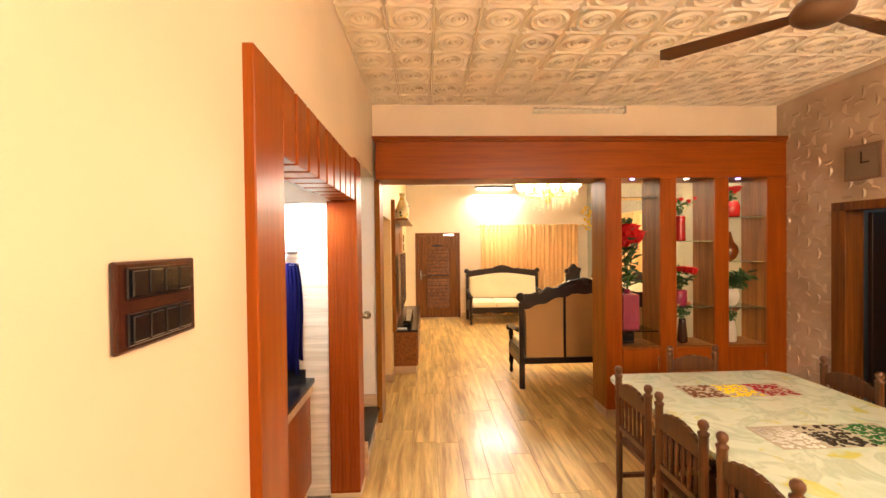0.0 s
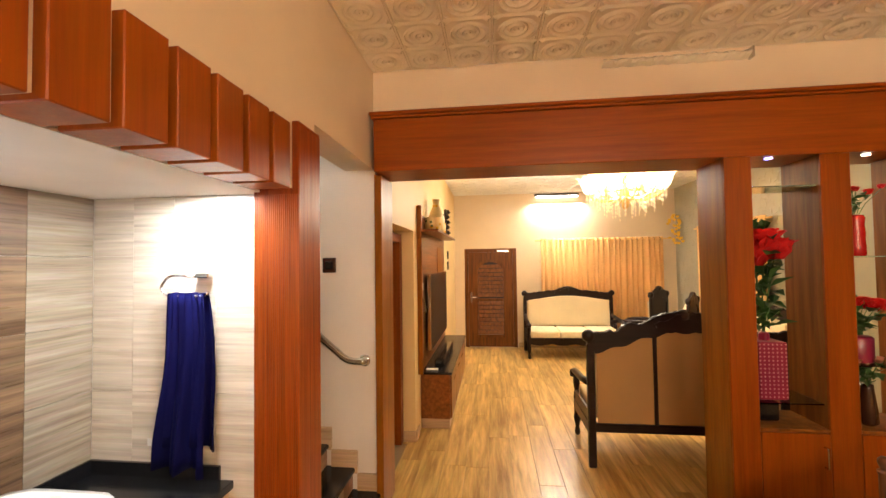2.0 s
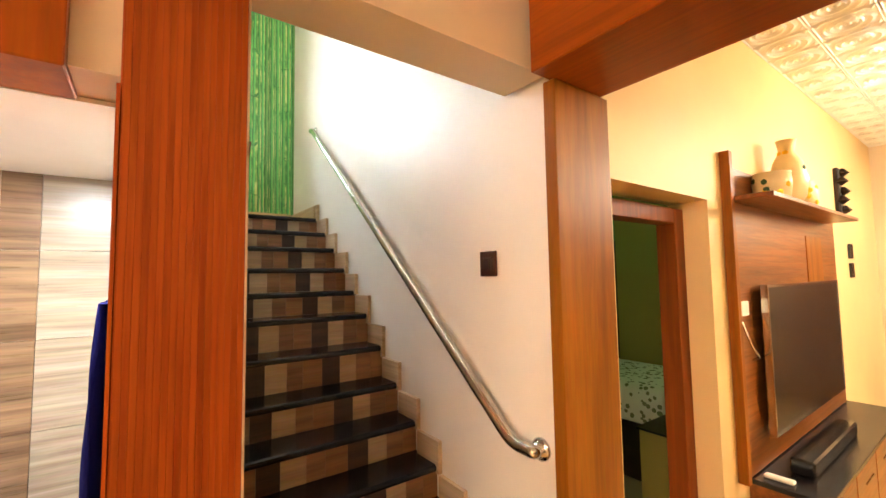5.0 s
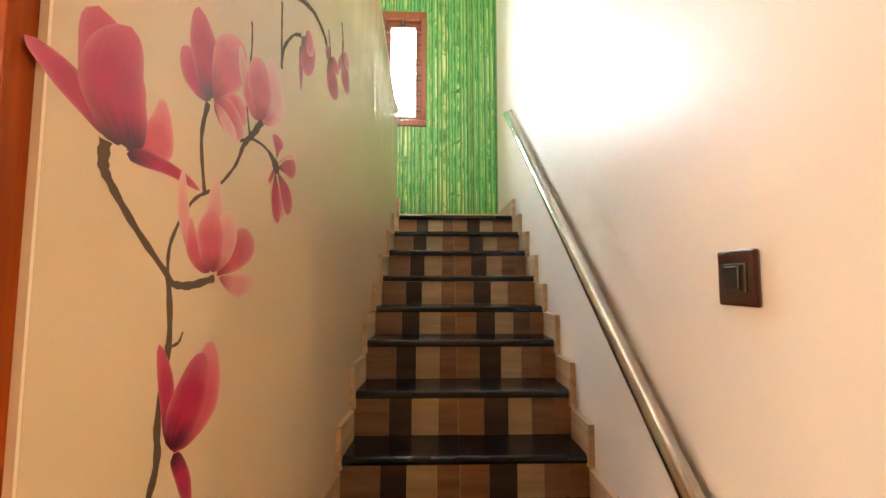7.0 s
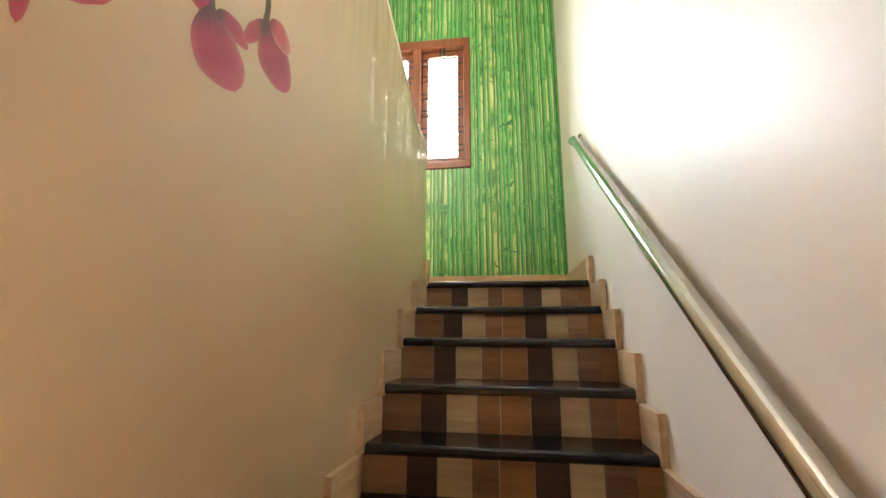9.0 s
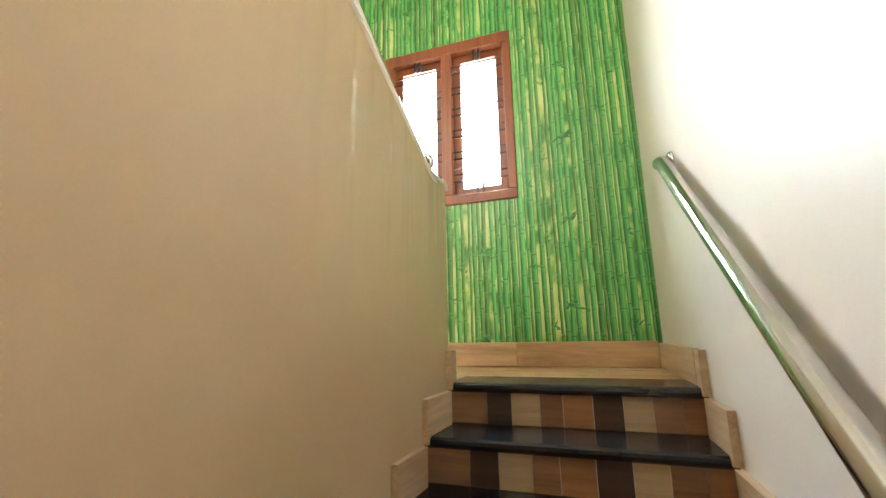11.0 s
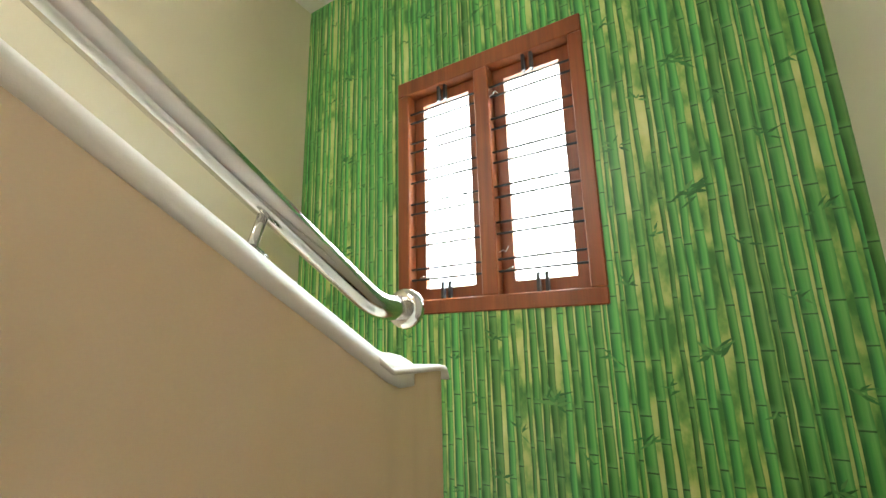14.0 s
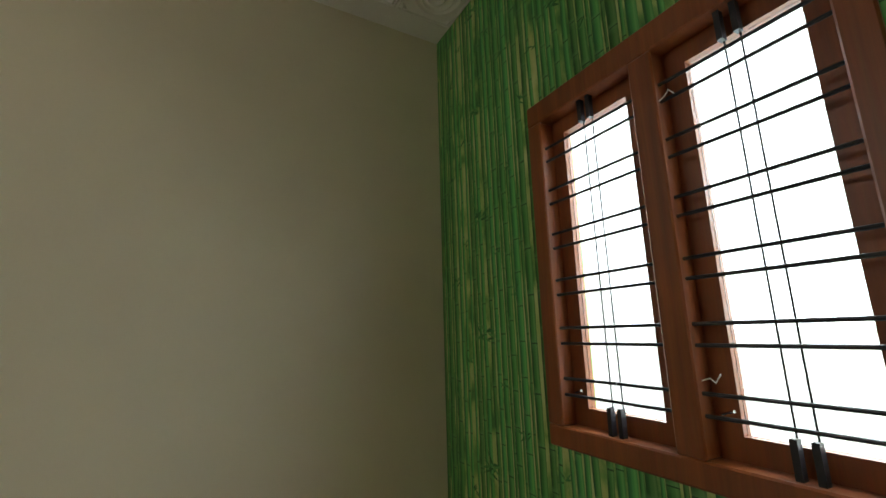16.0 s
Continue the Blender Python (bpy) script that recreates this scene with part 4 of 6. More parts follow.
# tall maroon planter with large red roses
v = thing("planter", "maroon woven square planter with tall red fabric roses", "planter", at=(2.06, YV, 0.862))
part("pot", B(-0.085, 0.085, -0.085, 0.085, 0, 0.36, bevel=0.008, seg=2), MAROON, v)
sm = mesh_of("stud", lathe(bmesh.new(), [(0.006, 0), (0.004, 0.003)], (0, 0, 0), 6), paint("silver_stud", (0.5, 0.25, 0.3), 0.3))
for i in range(7):
    for j in range(14):
        ob = new("stud", sm)
        ob.parent = v
        ob.matrix_basis = pose(-0.075 + i * 0.025, -0.0852, 0.02 + j * 0.025, 90, 0, 0)
part("neck", lathe(bmesh.new(), [(0.03, 0.36), (0.03, 0.40), (0.022, 0.41)], (0, 0, 0), 12), MAROON, v)
for i, (dx, dz) in enumerate(((-0.04, 0.86), (0.07, 0.90), (0.0, 0.96))):
    part("stem", tube(bmesh.new(), [(0, 0, 0.38), (dx * 0.5, 0, 0.65), (dx, -0.02 * i, dz)], 0.005, 6), LEAF, v)
    part("flower", rose((dx, -0.02 * i, dz - 0.02), 0.135, i * 1.1), ROSE, v, "large red rose head")
part("foliage", leaves([(random.uniform(-0.05, 0.05), random.uniform(-0.05, 0.05), 0.42 + i * 0.007) for i in range(95)], 0.125, 4), LEAF, v)
v = thing("vase", "small black vase under the glass shelf", "vase", at=(2.05, YV, 0.719))
part("body", B(-0.09, 0.06, -0.05, 0.05, 0, 0.115, bevel=0.01), BLACK, v)
bunch("vase_with_flowers", "red quilted vase with small red flowers on a glass shelf", (2.62, YV, 1.755), [(0.045, 0), (0.05, 0.01), (0.05, 0.06), (0.047, 0.10), (0.05, 0.14), (0.045, 0.2), (0.05, 0.24), (0.04, 0.26)], RED, 4, ROSE, 0.16, 0.18, 8, 0.030, 30, 0.085, 11)
bunch("vase_with_flowers", "dark red square vase with red roses and leaves", (2.60, YV, 1.095), [(0.075, 0), (0.08, 0.01), (0.08, 0.15), (0.07, 0.16)], MAROON, 4, ROSE, 0.20, 0.20, 9, 0.055, 44, 0.11, 12)
bunch("vase_with_flowers", "slim brown glass vase with small mixed flowers", (2.60, YV - 0.06, 0.718), [(0.028, 0), (0.05, 0.02), (0.045, 0.10), (0.032, 0.22), (0.03, 0.25)], paint("brown_glass_vase", (0.05, 0.02, 0.012), 0.12, coat=0.5), 4, paint("mixed_flower", (0.5, 0.2, 0.12), 0.7, 0.4), 0.09, 0.15, 7, 0.026, 30, 0.08, 13)
bunch("vase_with_flowers", "red basket with red flowers on the top glass shelf", (3.15, YV, 1.995), [(0.07, 0), (0.085, 0.01), (0.09, 0.10), (0.075, 0.16)], RED, 4, ROSE, 0.12, 0.11, 9, 0.055, 22, 0.08, 14)
v = thing("lantern_ornament", "dark orange glazed egg-shaped ornament", "ornament", at=(3.14, YV, 1.546))
part("body", lathe(bmesh.new(), [(0.03, 0), (0.06, 0.03), (0.085, 0.09), (0.075, 0.15), (0.04, 0.20), (0.015, 0.30)], (0, 0, 0), 20), paint("amber_glaze", (0.22, 0.05, 0.008), 0.15, 0.7, coat=0.5), v, smooth=True)
bunch("vase_with_flowers", "cream jug with trailing green foliage", (3.16, YV, 1.082), URN, WHITEVASE, 4, paint("dry_flower", (0.30, 0.16, 0.12), 0.8, 0.4), 0.20, 0.16, 5, 0.02, 90, 0.115, 15)
bunch("vase_with_flowers", "white tapered vase with dried flowers", (3.12, YV - 0.04, 0.718), [(0.04, 0), (0.055, 0.01), (0.052, 0.12), (0.038, 0.2), (0.036, 0.21)], WHITEVASE, 4, paint("dry_blossom", (0.35, 0.16, 0.10), 0.8, 0.4), 0.11, 0.13, 11, 0.022, 30, 0.07, 16)

# ---- dining table ----
table = thing("dining_table", "pale marbled resin dining table with coloured stone insets", "table")


def marble(name):
    m, t, p = nodes_of(name)
    v = coords(t)
    a, b = N(t, "TexNoise", Scale=3.5, Detail=6.0, Distortion=1.2), N(t, "TexNoise", Scale=7.0, Detail=3.0, Distortion=0.6)
    L(t, v, a.inputs["Vector"]), L(t, v, b.inputs["Vector"])
    base = ramp(t, a.outputs[0], [(0.35, (0.58, 0.70, 0.54)), (0.5, (0.70, 0.80, 0.65)), (0.56, (0.52, 0.62, 0.48)), (0.62, (0.68, 0.78, 0.63))])
    spot = ramp(t, b.outputs[0], [(0.60, (0, 0, 0)), (0.70, (1, 1, 1))])
    L(t, mixc(t, math_n(t, "MULTIPLY", spot, 0.8), base, (0.62, 0.60, 0.06)), p.inputs["Base Color"])
    p.inputs["Roughness"].default_value = 0.12
    p.inputs["Coat Weight"].default_value = 0.6
    return m


TX0, TX1, TY0, TY1, TZ = 1.345, 2.70, 0.30, 2.50, 0.755
o = []
for cx, cy, a0 in ((TX1 - 0.10, TY1 - 0.10, 0), (TX0 + 0.10, TY1 - 0.10, 90), (TX0 + 0.10, TY0 + 0.10, 180), (TX1 - 0.10, TY0 + 0.10, 270)):
    o += [(cx + 0.10 * math.cos(radians(a0 + k * 15)), cy + 0.10 * math.sin(radians(a0 + k * 15))) for k in range(7)]
part("tabletop", slab(bmesh.new(), o, 0.03, "z", TZ - 0.03, bevel=0.006), marble("table_marble"), table)
for y0, y1, cols in ((1.985, 2.215, ((0.14, 0.06, 0.03), (0.72, 0.50, 0.02), (0.26, 0.012, 0.03))), (1.33, 1.575, ((0.70, 0.66, 0.56), (0.02, 0.02, 0.018), (0.02, 0.12, 0.03))), (0.66, 0.90, ((0.5, 0.2, 0.05), (0.02, 0.05, 0.2), (0.6, 0.5, 0.3)))):
    part("inset_frame", B(1.69, 2.42, y0, y1, TZ, TZ + 0.0015), paint("inset_resin", (0.45, 0.42, 0.32), 0.15), table)
    for k, c in enumerate(cols):
        rr = random.Random(int(y0 * 100) + k)
        bm = bmesh.new()
        for i in range(110):
            x, y, r = 1.70 + 0.237 * k + rr.uniform(0.01, 0.227), rr.uniform(y0 + 0.012, y1 - 0.012), rr.uniform(0.008, 0.016)
            g = bmesh.ops.create_icosphere(bm, subdivisions=1, radius=r)
            for vtx in g["verts"]:
                vtx.co = Vector((vtx.co.x * rr.uniform(0.8, 1.3) + x, vtx.co.y + y, vtx.co.z * 0.25 + TZ + 0.002))
        part("pebble_inlay", bm, paint("pebbles", c, 0.2, 0.6, 60, 0.1, coat=0.5), table, "resin-set coloured pebbles")
for x in (TX0 + 0.25, TX1 - 0.25):
    for y in (TY0 + 0.3, TY1 - 0.3):
        part("leg", lathe(bmesh.new(), [(0.05, 0), (0.05, 0.05), (0.03, 0.08), (0.045, 0.3), (0.03, 0.5), (0.055, 0.62), (0.055, 0.724)], (x, y, 0), 14), CHAIRWOOD, table, smooth=True)
part("apron", B(TX0 + 0.2, TX1 - 0.2, TY0 + 0.25, TY1 - 0.25, 0.64, 0.724), CHAIRWOOD, table)

# ---- dining chairs ----
POST = [(0.018, 0), (0.020, 0.05), (0.016, 0.12), (0.021, 0.20), (0.021, 0.46), (0.024, 0.47), (0.018, 0.49), (0.021, 0.56), (0.021, 0.70), (0.025, 0.72), (0.019, 0.735), (0.022, 0.80), (0.022, 0.862), (0.026, 0.870), (0.026, 0.878), (0.014, 0.888), (0.020, 0.898), (0.0245, 0.912), (0.022, 0.926), (0.012, 0.936)]


def dining_chair():
    c = thing("dining_chair", "turned brown wooden dining chair with spindle back", "chair", "chairs round the dining table")
    w = 0.18
    for s in (-1, 1):
        part("back_post", lathe(bmesh.new(), POST, (s * w, 0, 0), 14), CHAIRWOOD, c, smooth=True)
        part("front_leg", lathe(bmesh.new(), POST[:5] + [(0.02, 0.44)], (s * w, 0.38, 0), 12), CHAIRWOOD, c, smooth=True)
        part("side_rail", B(s * w - 0.012, s * w + 0.012, 0.02, 0.36, 0.20, 0.225), CHAIRWOOD, c)
    n = 14
    o = [(-w + 0.018, 0.745)] + [(-w + 0.018 + (2 * w - 0.036) * i / n, 0.815 + 0.045 * math.sin(math.pi * i / n) ** 0.8 + 0.006 * math.cos(i * 3.1)) for i in range(n + 1)] + [(w - 0.018, 0.745)]
    part("crest_rail", slab(bmesh.new(), o, 0.024, "y", -0.012, bevel=0.004), CHAIRWOOD, c, "carved arched crest rail")
    part("lower_rail", B(-w + 0.018, w - 0.018, -0.011, 0.011, 0.52, 0.555, bevel=0.003), CHAIRWOOD, c)
    for i in range(6):
        x = -w + 0.055 + i * (2 * w - 0.11) / 5
        part("spindle", lathe(bmesh.new(), [(0.007, 0.555), (0.010, 0.60), (0.008, 0.65), (0.010, 0.70), (0.007, 0.745)], (x, 0, 0), 8), CHAIRWOOD, c, smooth=True)
    part("seat", B(-w - 0.015, w + 0.015, 0.0, 0.41, 0.435, 0.465, bevel=0.008, seg=2), CHAIRWOOD, c)
    return c


chair = dining_chair()
spots = [(1.258, 1.925, -90), (1.258, 1.455, -90), (1.258, 0.975, -90), (2.79, 2.045, 90), (2.79, 1.50, 90), (2.79, 0.95, 90)]
chair.matrix_basis = pose(2.075, 2.58, 0, 0, 0, 180)
for x, y, a in spots:
    copy_thing(chair, pose(x, y, 0, 0, 0, a))


# ---- carved settees ----
CURVE_U = (0, 0.05, 0.08, 0.13, 0.20, 0.30, 0.36, 0.42, 0.48, 0.55, 0.62, 0.68, 0.72, 0.76, 0.80, 0.86, 0.92, 0.97, 1.0)
ARCHED = (1.0, 0.97, 0.88, 0.88, 0.85, 0.74, 0.60, 0.47, 0.45, 0.52, 0.44, 0.16, 0.14, 0.27, 0.17, 0.15, 0.22, 0.12, -0.2)
LEVEL = (1.0, 0.98, 0.90, 0.84, 0.66, 0.44, 0.36, 0.44, 0.38, 0.24, 0.33, 0.22, 0.10, 0.20, 0.10, 0.06, 0.16, 0.08, -0.25)


def crest(w, base, peak, n=72, curve=ARCHED):
    """Carved outline with stepped scallops, a rounded crown and curled ends."""
    o = []
    for i in range(n + 1):
        u = -1 + 2 * i / n
        z = base + (peak - base) * float(np.interp(abs(u), CURVE_U, curve)) + 0.008 * math.cos(u * 58) * min(1, 4 * abs(u))
        o.append((u * w / 2, z))
    return o


def arc(u, base, peak):
    return base + (peak - base) * max(0.0, math.cos(u * math.pi / 2)) ** 1.3


def settee(name, label, w, seats, front_mat, h=1.02, peak=1.24, curve=ARCHED, back_mat=PANELBACK):
    s = thing(name, label, "settee")
    d, hw = 0.68, w / 2
    top = crest(w + 0.06, h, peak, 72, curve)
    low = [(x * 0.93, arc(x / hw, h - 0.13, peak - 0.19) - 0.012 * math.cos(x * 4 * math.pi * seats / w)) for x, z in reversed(top)]
    part("crest_rail", slab(bmesh.new(), top + low, 0.05, "y", -0.025, bevel=0.009), DARKWOOD, s, "carved wavy crest rail")
    for k in (-1, 1):
        part("volute", lathe(bmesh.new(), [(0.012, -0.040), (0.024, -0.036), (0.046, -0.030), (0.056, 0), (0.046, 0.030), (0.024, 0.036), (0.012, 0.040)], (k * (hw + 0.012), 0, h + 0.005), 18, "y"), DARKWOOD, s, smooth=True)
        part("leaf_carving", slab(bmesh.new(), [(k * (0.02 + hw * 0.30 * q), peak - 0.035 - 0.09 * q + 0.022 * math.sin(q * 9)) for q in (0, 0.2, 0.4, 0.6, 0.8, 1)] + [(k * (0.02 + hw * 0.30 * q), peak - 0.075 - 0.09 * q) for q in (0.9, 0.6, 0.3, 0)], 0.066, "y", -0.033, bevel=0.006), DARKWOOD, s)
    part("crown_carving", lathe(bmesh.new(), [(0.008, -0.042), (0.03, -0.036), (0.042, -0.02), (0.042, 0.02), (0.03, 0.036), (0.008, 0.042)], (0, 0, peak - 0.05), 12, "y"), DARKWOOD, s, smooth=True)
    for k in (-1, 1):
        part("back_post", B(k * hw - 0.032, k * hw + 0.032, -0.024, 0.026, 0, h - 0.06, bevel=0.008), DARKWOOD, s)
        part("front_leg", lathe(bmesh.new(), [(0.02, 0), (0.028, 0.03), (0.018, 0.08), (0.035, 0.16), (0.028, 0.22), (0.032, 0.38), (0.022, 0.44), (0.034, 0.52), (0.03, 0.60)], (k * (hw - 0.01), d, 0), 12), DARKWOOD, s, smooth=True)
        arm = [(k * hw, 0.0, 0.70), (k * (hw + 0.015), d * 0.4, 0.67), (k * (hw + 0.01), d * 0.85, 0.65), (k * (hw), d + 0.05, 0.62), (k * hw, d + 0.06, 0.57)]
        part("arm", tube(bmesh.new(), bend(arm, 3), 0.032, 10), DARKWOOD, s, smooth=True)
        part("arm_knuckle", lathe(bmesh.new(), [(0.014, -0.045), (0.034, -0.040), (0.042, -0.02), (0.042, 0.02), (0.034, 0.040), (0.014, 0.045)], (k * hw, d + 0.045, 0.60), 14, "x"), DARKWOOD, s, "polished rounded arm end", True)
        part("side_rail", B(k * hw - 0.02, k * hw + 0.02, 0.0, d, 0.26, 0.36, bevel=0.005), DARKWOOD, s)
        part("arm_panel", B(k * hw - 0.012, k * hw + 0.012, 0.03, d - 0.03, 0.36, 0.45, bevel=0.004), DARKWOOD, s)
    o = [(-hw, 0.27), (hw, 0.27), (hw, 0.36)] + [(hw * (1 - 2 * i / 20), 0.36) for i in range(1, 20)] + [(-hw, 0.36)]
    part("back_rail", B(-hw, hw, -0.022, 0.022, 0.30, 0.37, bevel=0.005), DARKWOOD, s)
    fr = [(-hw, 0.37), (hw, 0.37)] + [(hw * (1 - 2 * i / 24), 0.27 - 0.035 * abs(math.sin(i * math.pi / 6))) for i in range(25)]
    part("front_rail", slab(bmesh.new(), fr, 0.03, "y", d - 0.02, bevel=0.004), DARKWOOD, s, "scalloped front rail")
    step = 2 * (hw - 0.035) / seats
    for i in range(seats):
        x0 = -hw + 0.035 + i * step
        o = [(x0 + 0.014, 0.375), (x0 + step - 0.014, 0.375)]
        for q in range(9):
            x = x0 + step - 0.014 - q * (step - 0.028) / 8
            zt = arc(x / (hw + 0.03), h - 0.11, peak - 0.17)
            o.append((x, zt))
        part("back_panel", slab(bmesh.new(), o, 0.012, "y", -0.012, bevel=0.002), back_mat, s, "tan woven back panel" if back_mat is PANELBACK else "")
        if i:
            part("back_divider", B(x0 - 0.016, x0 + 0.016, -0.022, 0.018, 0.37, h + 0.02, bevel=0.004), DARKWOOD, s)
    back = [(-hw + 0.04, 0.50), (hw - 0.04, 0.50)] + [(x * 0.93, arc(x / hw, h - 0.125, peak - 0.185)) for x, z in reversed(crest(w, h, peak, 24))]
    part("back_cushion", slab(bmesh.new(), back, 0.075, "y", 0.012, bevel=0.02), front_mat, s, "buttoned cream back cushion")
    for i in range(seats):
        x0 = -hw + 0.035 + i * step
        part("seat_cushion", B(x0 + 0.004, x0 + step - 0.004, 0.09, d + 0.03, 0.372, 0.50, bevel=0.03, seg=3), front_mat, s, smooth=True)
        for q in range(3):
            for r in range(2):
                part("button", lathe(bmesh.new(), [(0.012, 0), (0.008, 0.005)], (x0 + step * (q + 0.5) / 3, 0.088, 0.68 + r * 0.15), 8, "y"), front_mat, s)
    return s


near = settee("settee", "dark carved rosewood settee seen from its tan panelled back", 1.52, 3, FABRIC, 1.10, 1.33)
near.matrix_basis = pose(1.90, 4.345, 0)
far = settee("settee", "dark carved rosewood settee with cream cushions against the curtain", 1.62, 3, FABRIC, 1.11, 1.25, LEVEL)
far.matrix_basis = pose(1.76, 8.92, 0, 0, 0, 180)
side = settee("armchair", "dark carved rosewood armchair turned towards the curtain", 0.50, 1, FABRIC, 1.14, 1.29, ARCHED, DARKWOOD)
side.matrix_basis = pose(3.16, 8.18, 0, 0, 0, 42)
other = settee("armchair", "dark carved rosewood armchair beside the papered wall", 0.50, 1, FABRIC, 1.08, 1.22, ARCHED, DARKWOOD)
other.matrix_basis = pose(3.50, 7.72, 0, 0, 0, 52)
side2 = settee("settee", "dark carved rosewood settee along the papered wall", 1.5, 3, FABRIC, 1.11, 1.22, LEVEL)
side2.matrix_basis = pose(3.74, 6.55, 0, 0, 0, 90)


# ---- main door ----
door = thing("door_1", "brown wooden main door with arched louvred panel", "door")
tagged(door, kind="structure")
DX0, DX1, DH, DY = -0.243, 0.815, 2.012, FY - 0.015
part("frame_side", B(DX0, DX0 + 0.075, DY, DY + 0.12, 0, DH, bevel=0.004), DOORWOOD, door)
part("frame_side", B(DX1 - 0.075, DX1, DY, DY + 0.12, 0, DH, bevel=0.004), DOORWOOD, door)
part("frame_head", B(DX0 + 0.075, DX1 - 0.075, DY, DY + 0.12, DH - 0.075, DH, bevel=0.004), DOORWOOD, door)
part("leaf", B(DX0 + 0.077, DX1 - 0.077, DY + 0.02, DY + 0.06, 0.008, DH - 0.077), DOORWOOD, door)
cx, hw = (DX0 + DX1) / 2, 0.31
o = [(cx - hw, 0.20), (cx + hw, 0.20)] + [(cx + hw * math.cos(math.pi * i / 16), 1.55 + 0.24 * math.sin(math.pi * i / 16)) for i in range(17)]
inn = [(cx + (x - cx) * 0.84, 1.0 + (z - 1.0) * 0.93) for x, z in o]
bm = bmesh.new()
a = [bm.verts.new((x, DY - 0.012, z)) for x, z in o]
b = [bm.verts.new((x, DY - 0.012, z)) for x, z in inn]
c = [bm.verts.new((x, DY + 0.021, z)) for x, z in o]
d = [bm.verts.new((x, DY + 0.021, z)) for x, z in inn]
for i in range(len(o)):
    j = (i + 1) % len(o)
    bm.faces.new((a[i], a[j], b[j], b[i])), bm.faces.new((a[i], c[i], c[j], a[j])), bm.faces.new((b[i], b[j], d[j], d[i]))
part("arch_moulding", bm, DOORWOOD, door)
# dark sheet behind the louvres, in place of the shade in their gaps
part("recess", slab(bmesh.new(), inn, 0.004, "y", DY + 0.014), DARKWOOD, door)
for i in range(17):
    z = 0.28 + i * 0.084
    w = hw * 0.83 if z < 1.52 else hw * 0.82 * math.sqrt(max(0.05, 1 - ((z - 1.5) / 0.25) ** 2))
    if i == 8:
        part("cross_rail", B(cx - hw * 0.83, cx + hw * 0.83, DY + 0.006, DY + 0.022, z - 0.02, z + 0.04, bevel=0.004), DOORWOOD, door)
        continue
    if z < 1.70:
        bm = B(-w, w, -0.005, 0.005, -0.039, 0.039, bevel=0.003)
        bm.transform(pose(cx, DY + 0.003, z + 0.023, -20, 0, 0))
        part("louvre", bm, DOORWOOD, door)
part("handle", tube(bmesh.new(), bend([(DX0 + 0.13, DY + 0.018, 1.02), (DX0 + 0.13, DY - 0.03, 1.02), (DX0 + 0.25, DY - 0.03, 1.02)]), 0.010, 10), STEEL, door, "steel lever handle", True)
part("lock_plate", B(DX0 + 0.108, DX0 + 0.152, DY + 0.012, DY + 0.021, 0.90, 1.12, bevel=0.003), STEEL, door)
part("door_closer", B(DX1 - 0.40, DX1 - 0.15, DY - 0.035, DY + 0.018, DH - 0.075, DH - 0.025, bevel=0.008), STEEL, door, "silver door closer")

# ---- curtains ----


def curtain(name, label, u0, u1, z0, z1, place, folds, rings):
    c = thing(name, label, "curtain")
    bm = bmesh.new()
    n = folds * 8
    rows = []
    for z in (z0, z0 + (z1 - z0) * 0.5, z1):
        k = 0.9 if z == z1 else 1.1
        rows.append([bm.verts.new(place(u0 + (u1 - u0) * i / n, 0.046 * k * math.sin(i * math.pi / 4 + 0.7 * math.sin(i * 0.23)) * (0.75 + 0.35 * math.sin(i * 0.41)) + 0.007 * math.sin(i * 1.7 + z * 2), z)) for i in range(n + 1)])
    for a, b in zip(rows, rows[1:]):
        for i in range(n):
            bm.faces.new((a[i], a[i + 1], b[i + 1], b[i]))
    ob = part("cloth", bm, CURTAIN, c, smooth=True)
    sol = ob.modifiers.new("thick", "SOLIDIFY")
    sol.thickness = 0.003
    part("rod", tube(bmesh.new(), [place(u0 - 0.12, 0, z1 - 0.04), place(u1 + 0.12, 0, z1 - 0.04)], 0.013, 10), BRASS, c, "thin brass curtain rod")
    for i in range(rings):
        u = u0 + (u1 - u0) * (i + 0.5) / rings
        part("eyelet", tube(bmesh.new(), [place(u - 0.004, 0, z1 - 0.04), place(u + 0.004, 0, z1 - 0.04)], 0.026, 10), STEEL, c)
    return c


curtain("curtain", "peach eyelet curtain on a brass rod", 1.30, 3.62, 0.06, 2.19, lambda u, d, z: (u, FY - 0.10 - d, z), 22, 22)
curtain("curtain", "peach eyelet curtain beside the papered wall", 6.4, 8.15, 0.06, 2.30, lambda u, d, z: (RX - 0.09 - d, u, z), 14, 14)

# ---- wall tube lamp of the living room ----
tl = thing("tube_lamp", "slim wall tube lamp with dark housing", "lamp")
part("housing", B(1.20, 2.08, FY - 0.05, FY - 0.002, 3.06, 3.105, bevel=0.004), paint("lamp_housing", (0.10, 0.09, 0.08), 0.4), tl)
part("tube", tube(bmesh.new(), [(1.23, FY - 0.035, 3.045), (2.05, FY - 0.035, 3.045)], 0.013, 10), TUBE, tl, smooth=True)

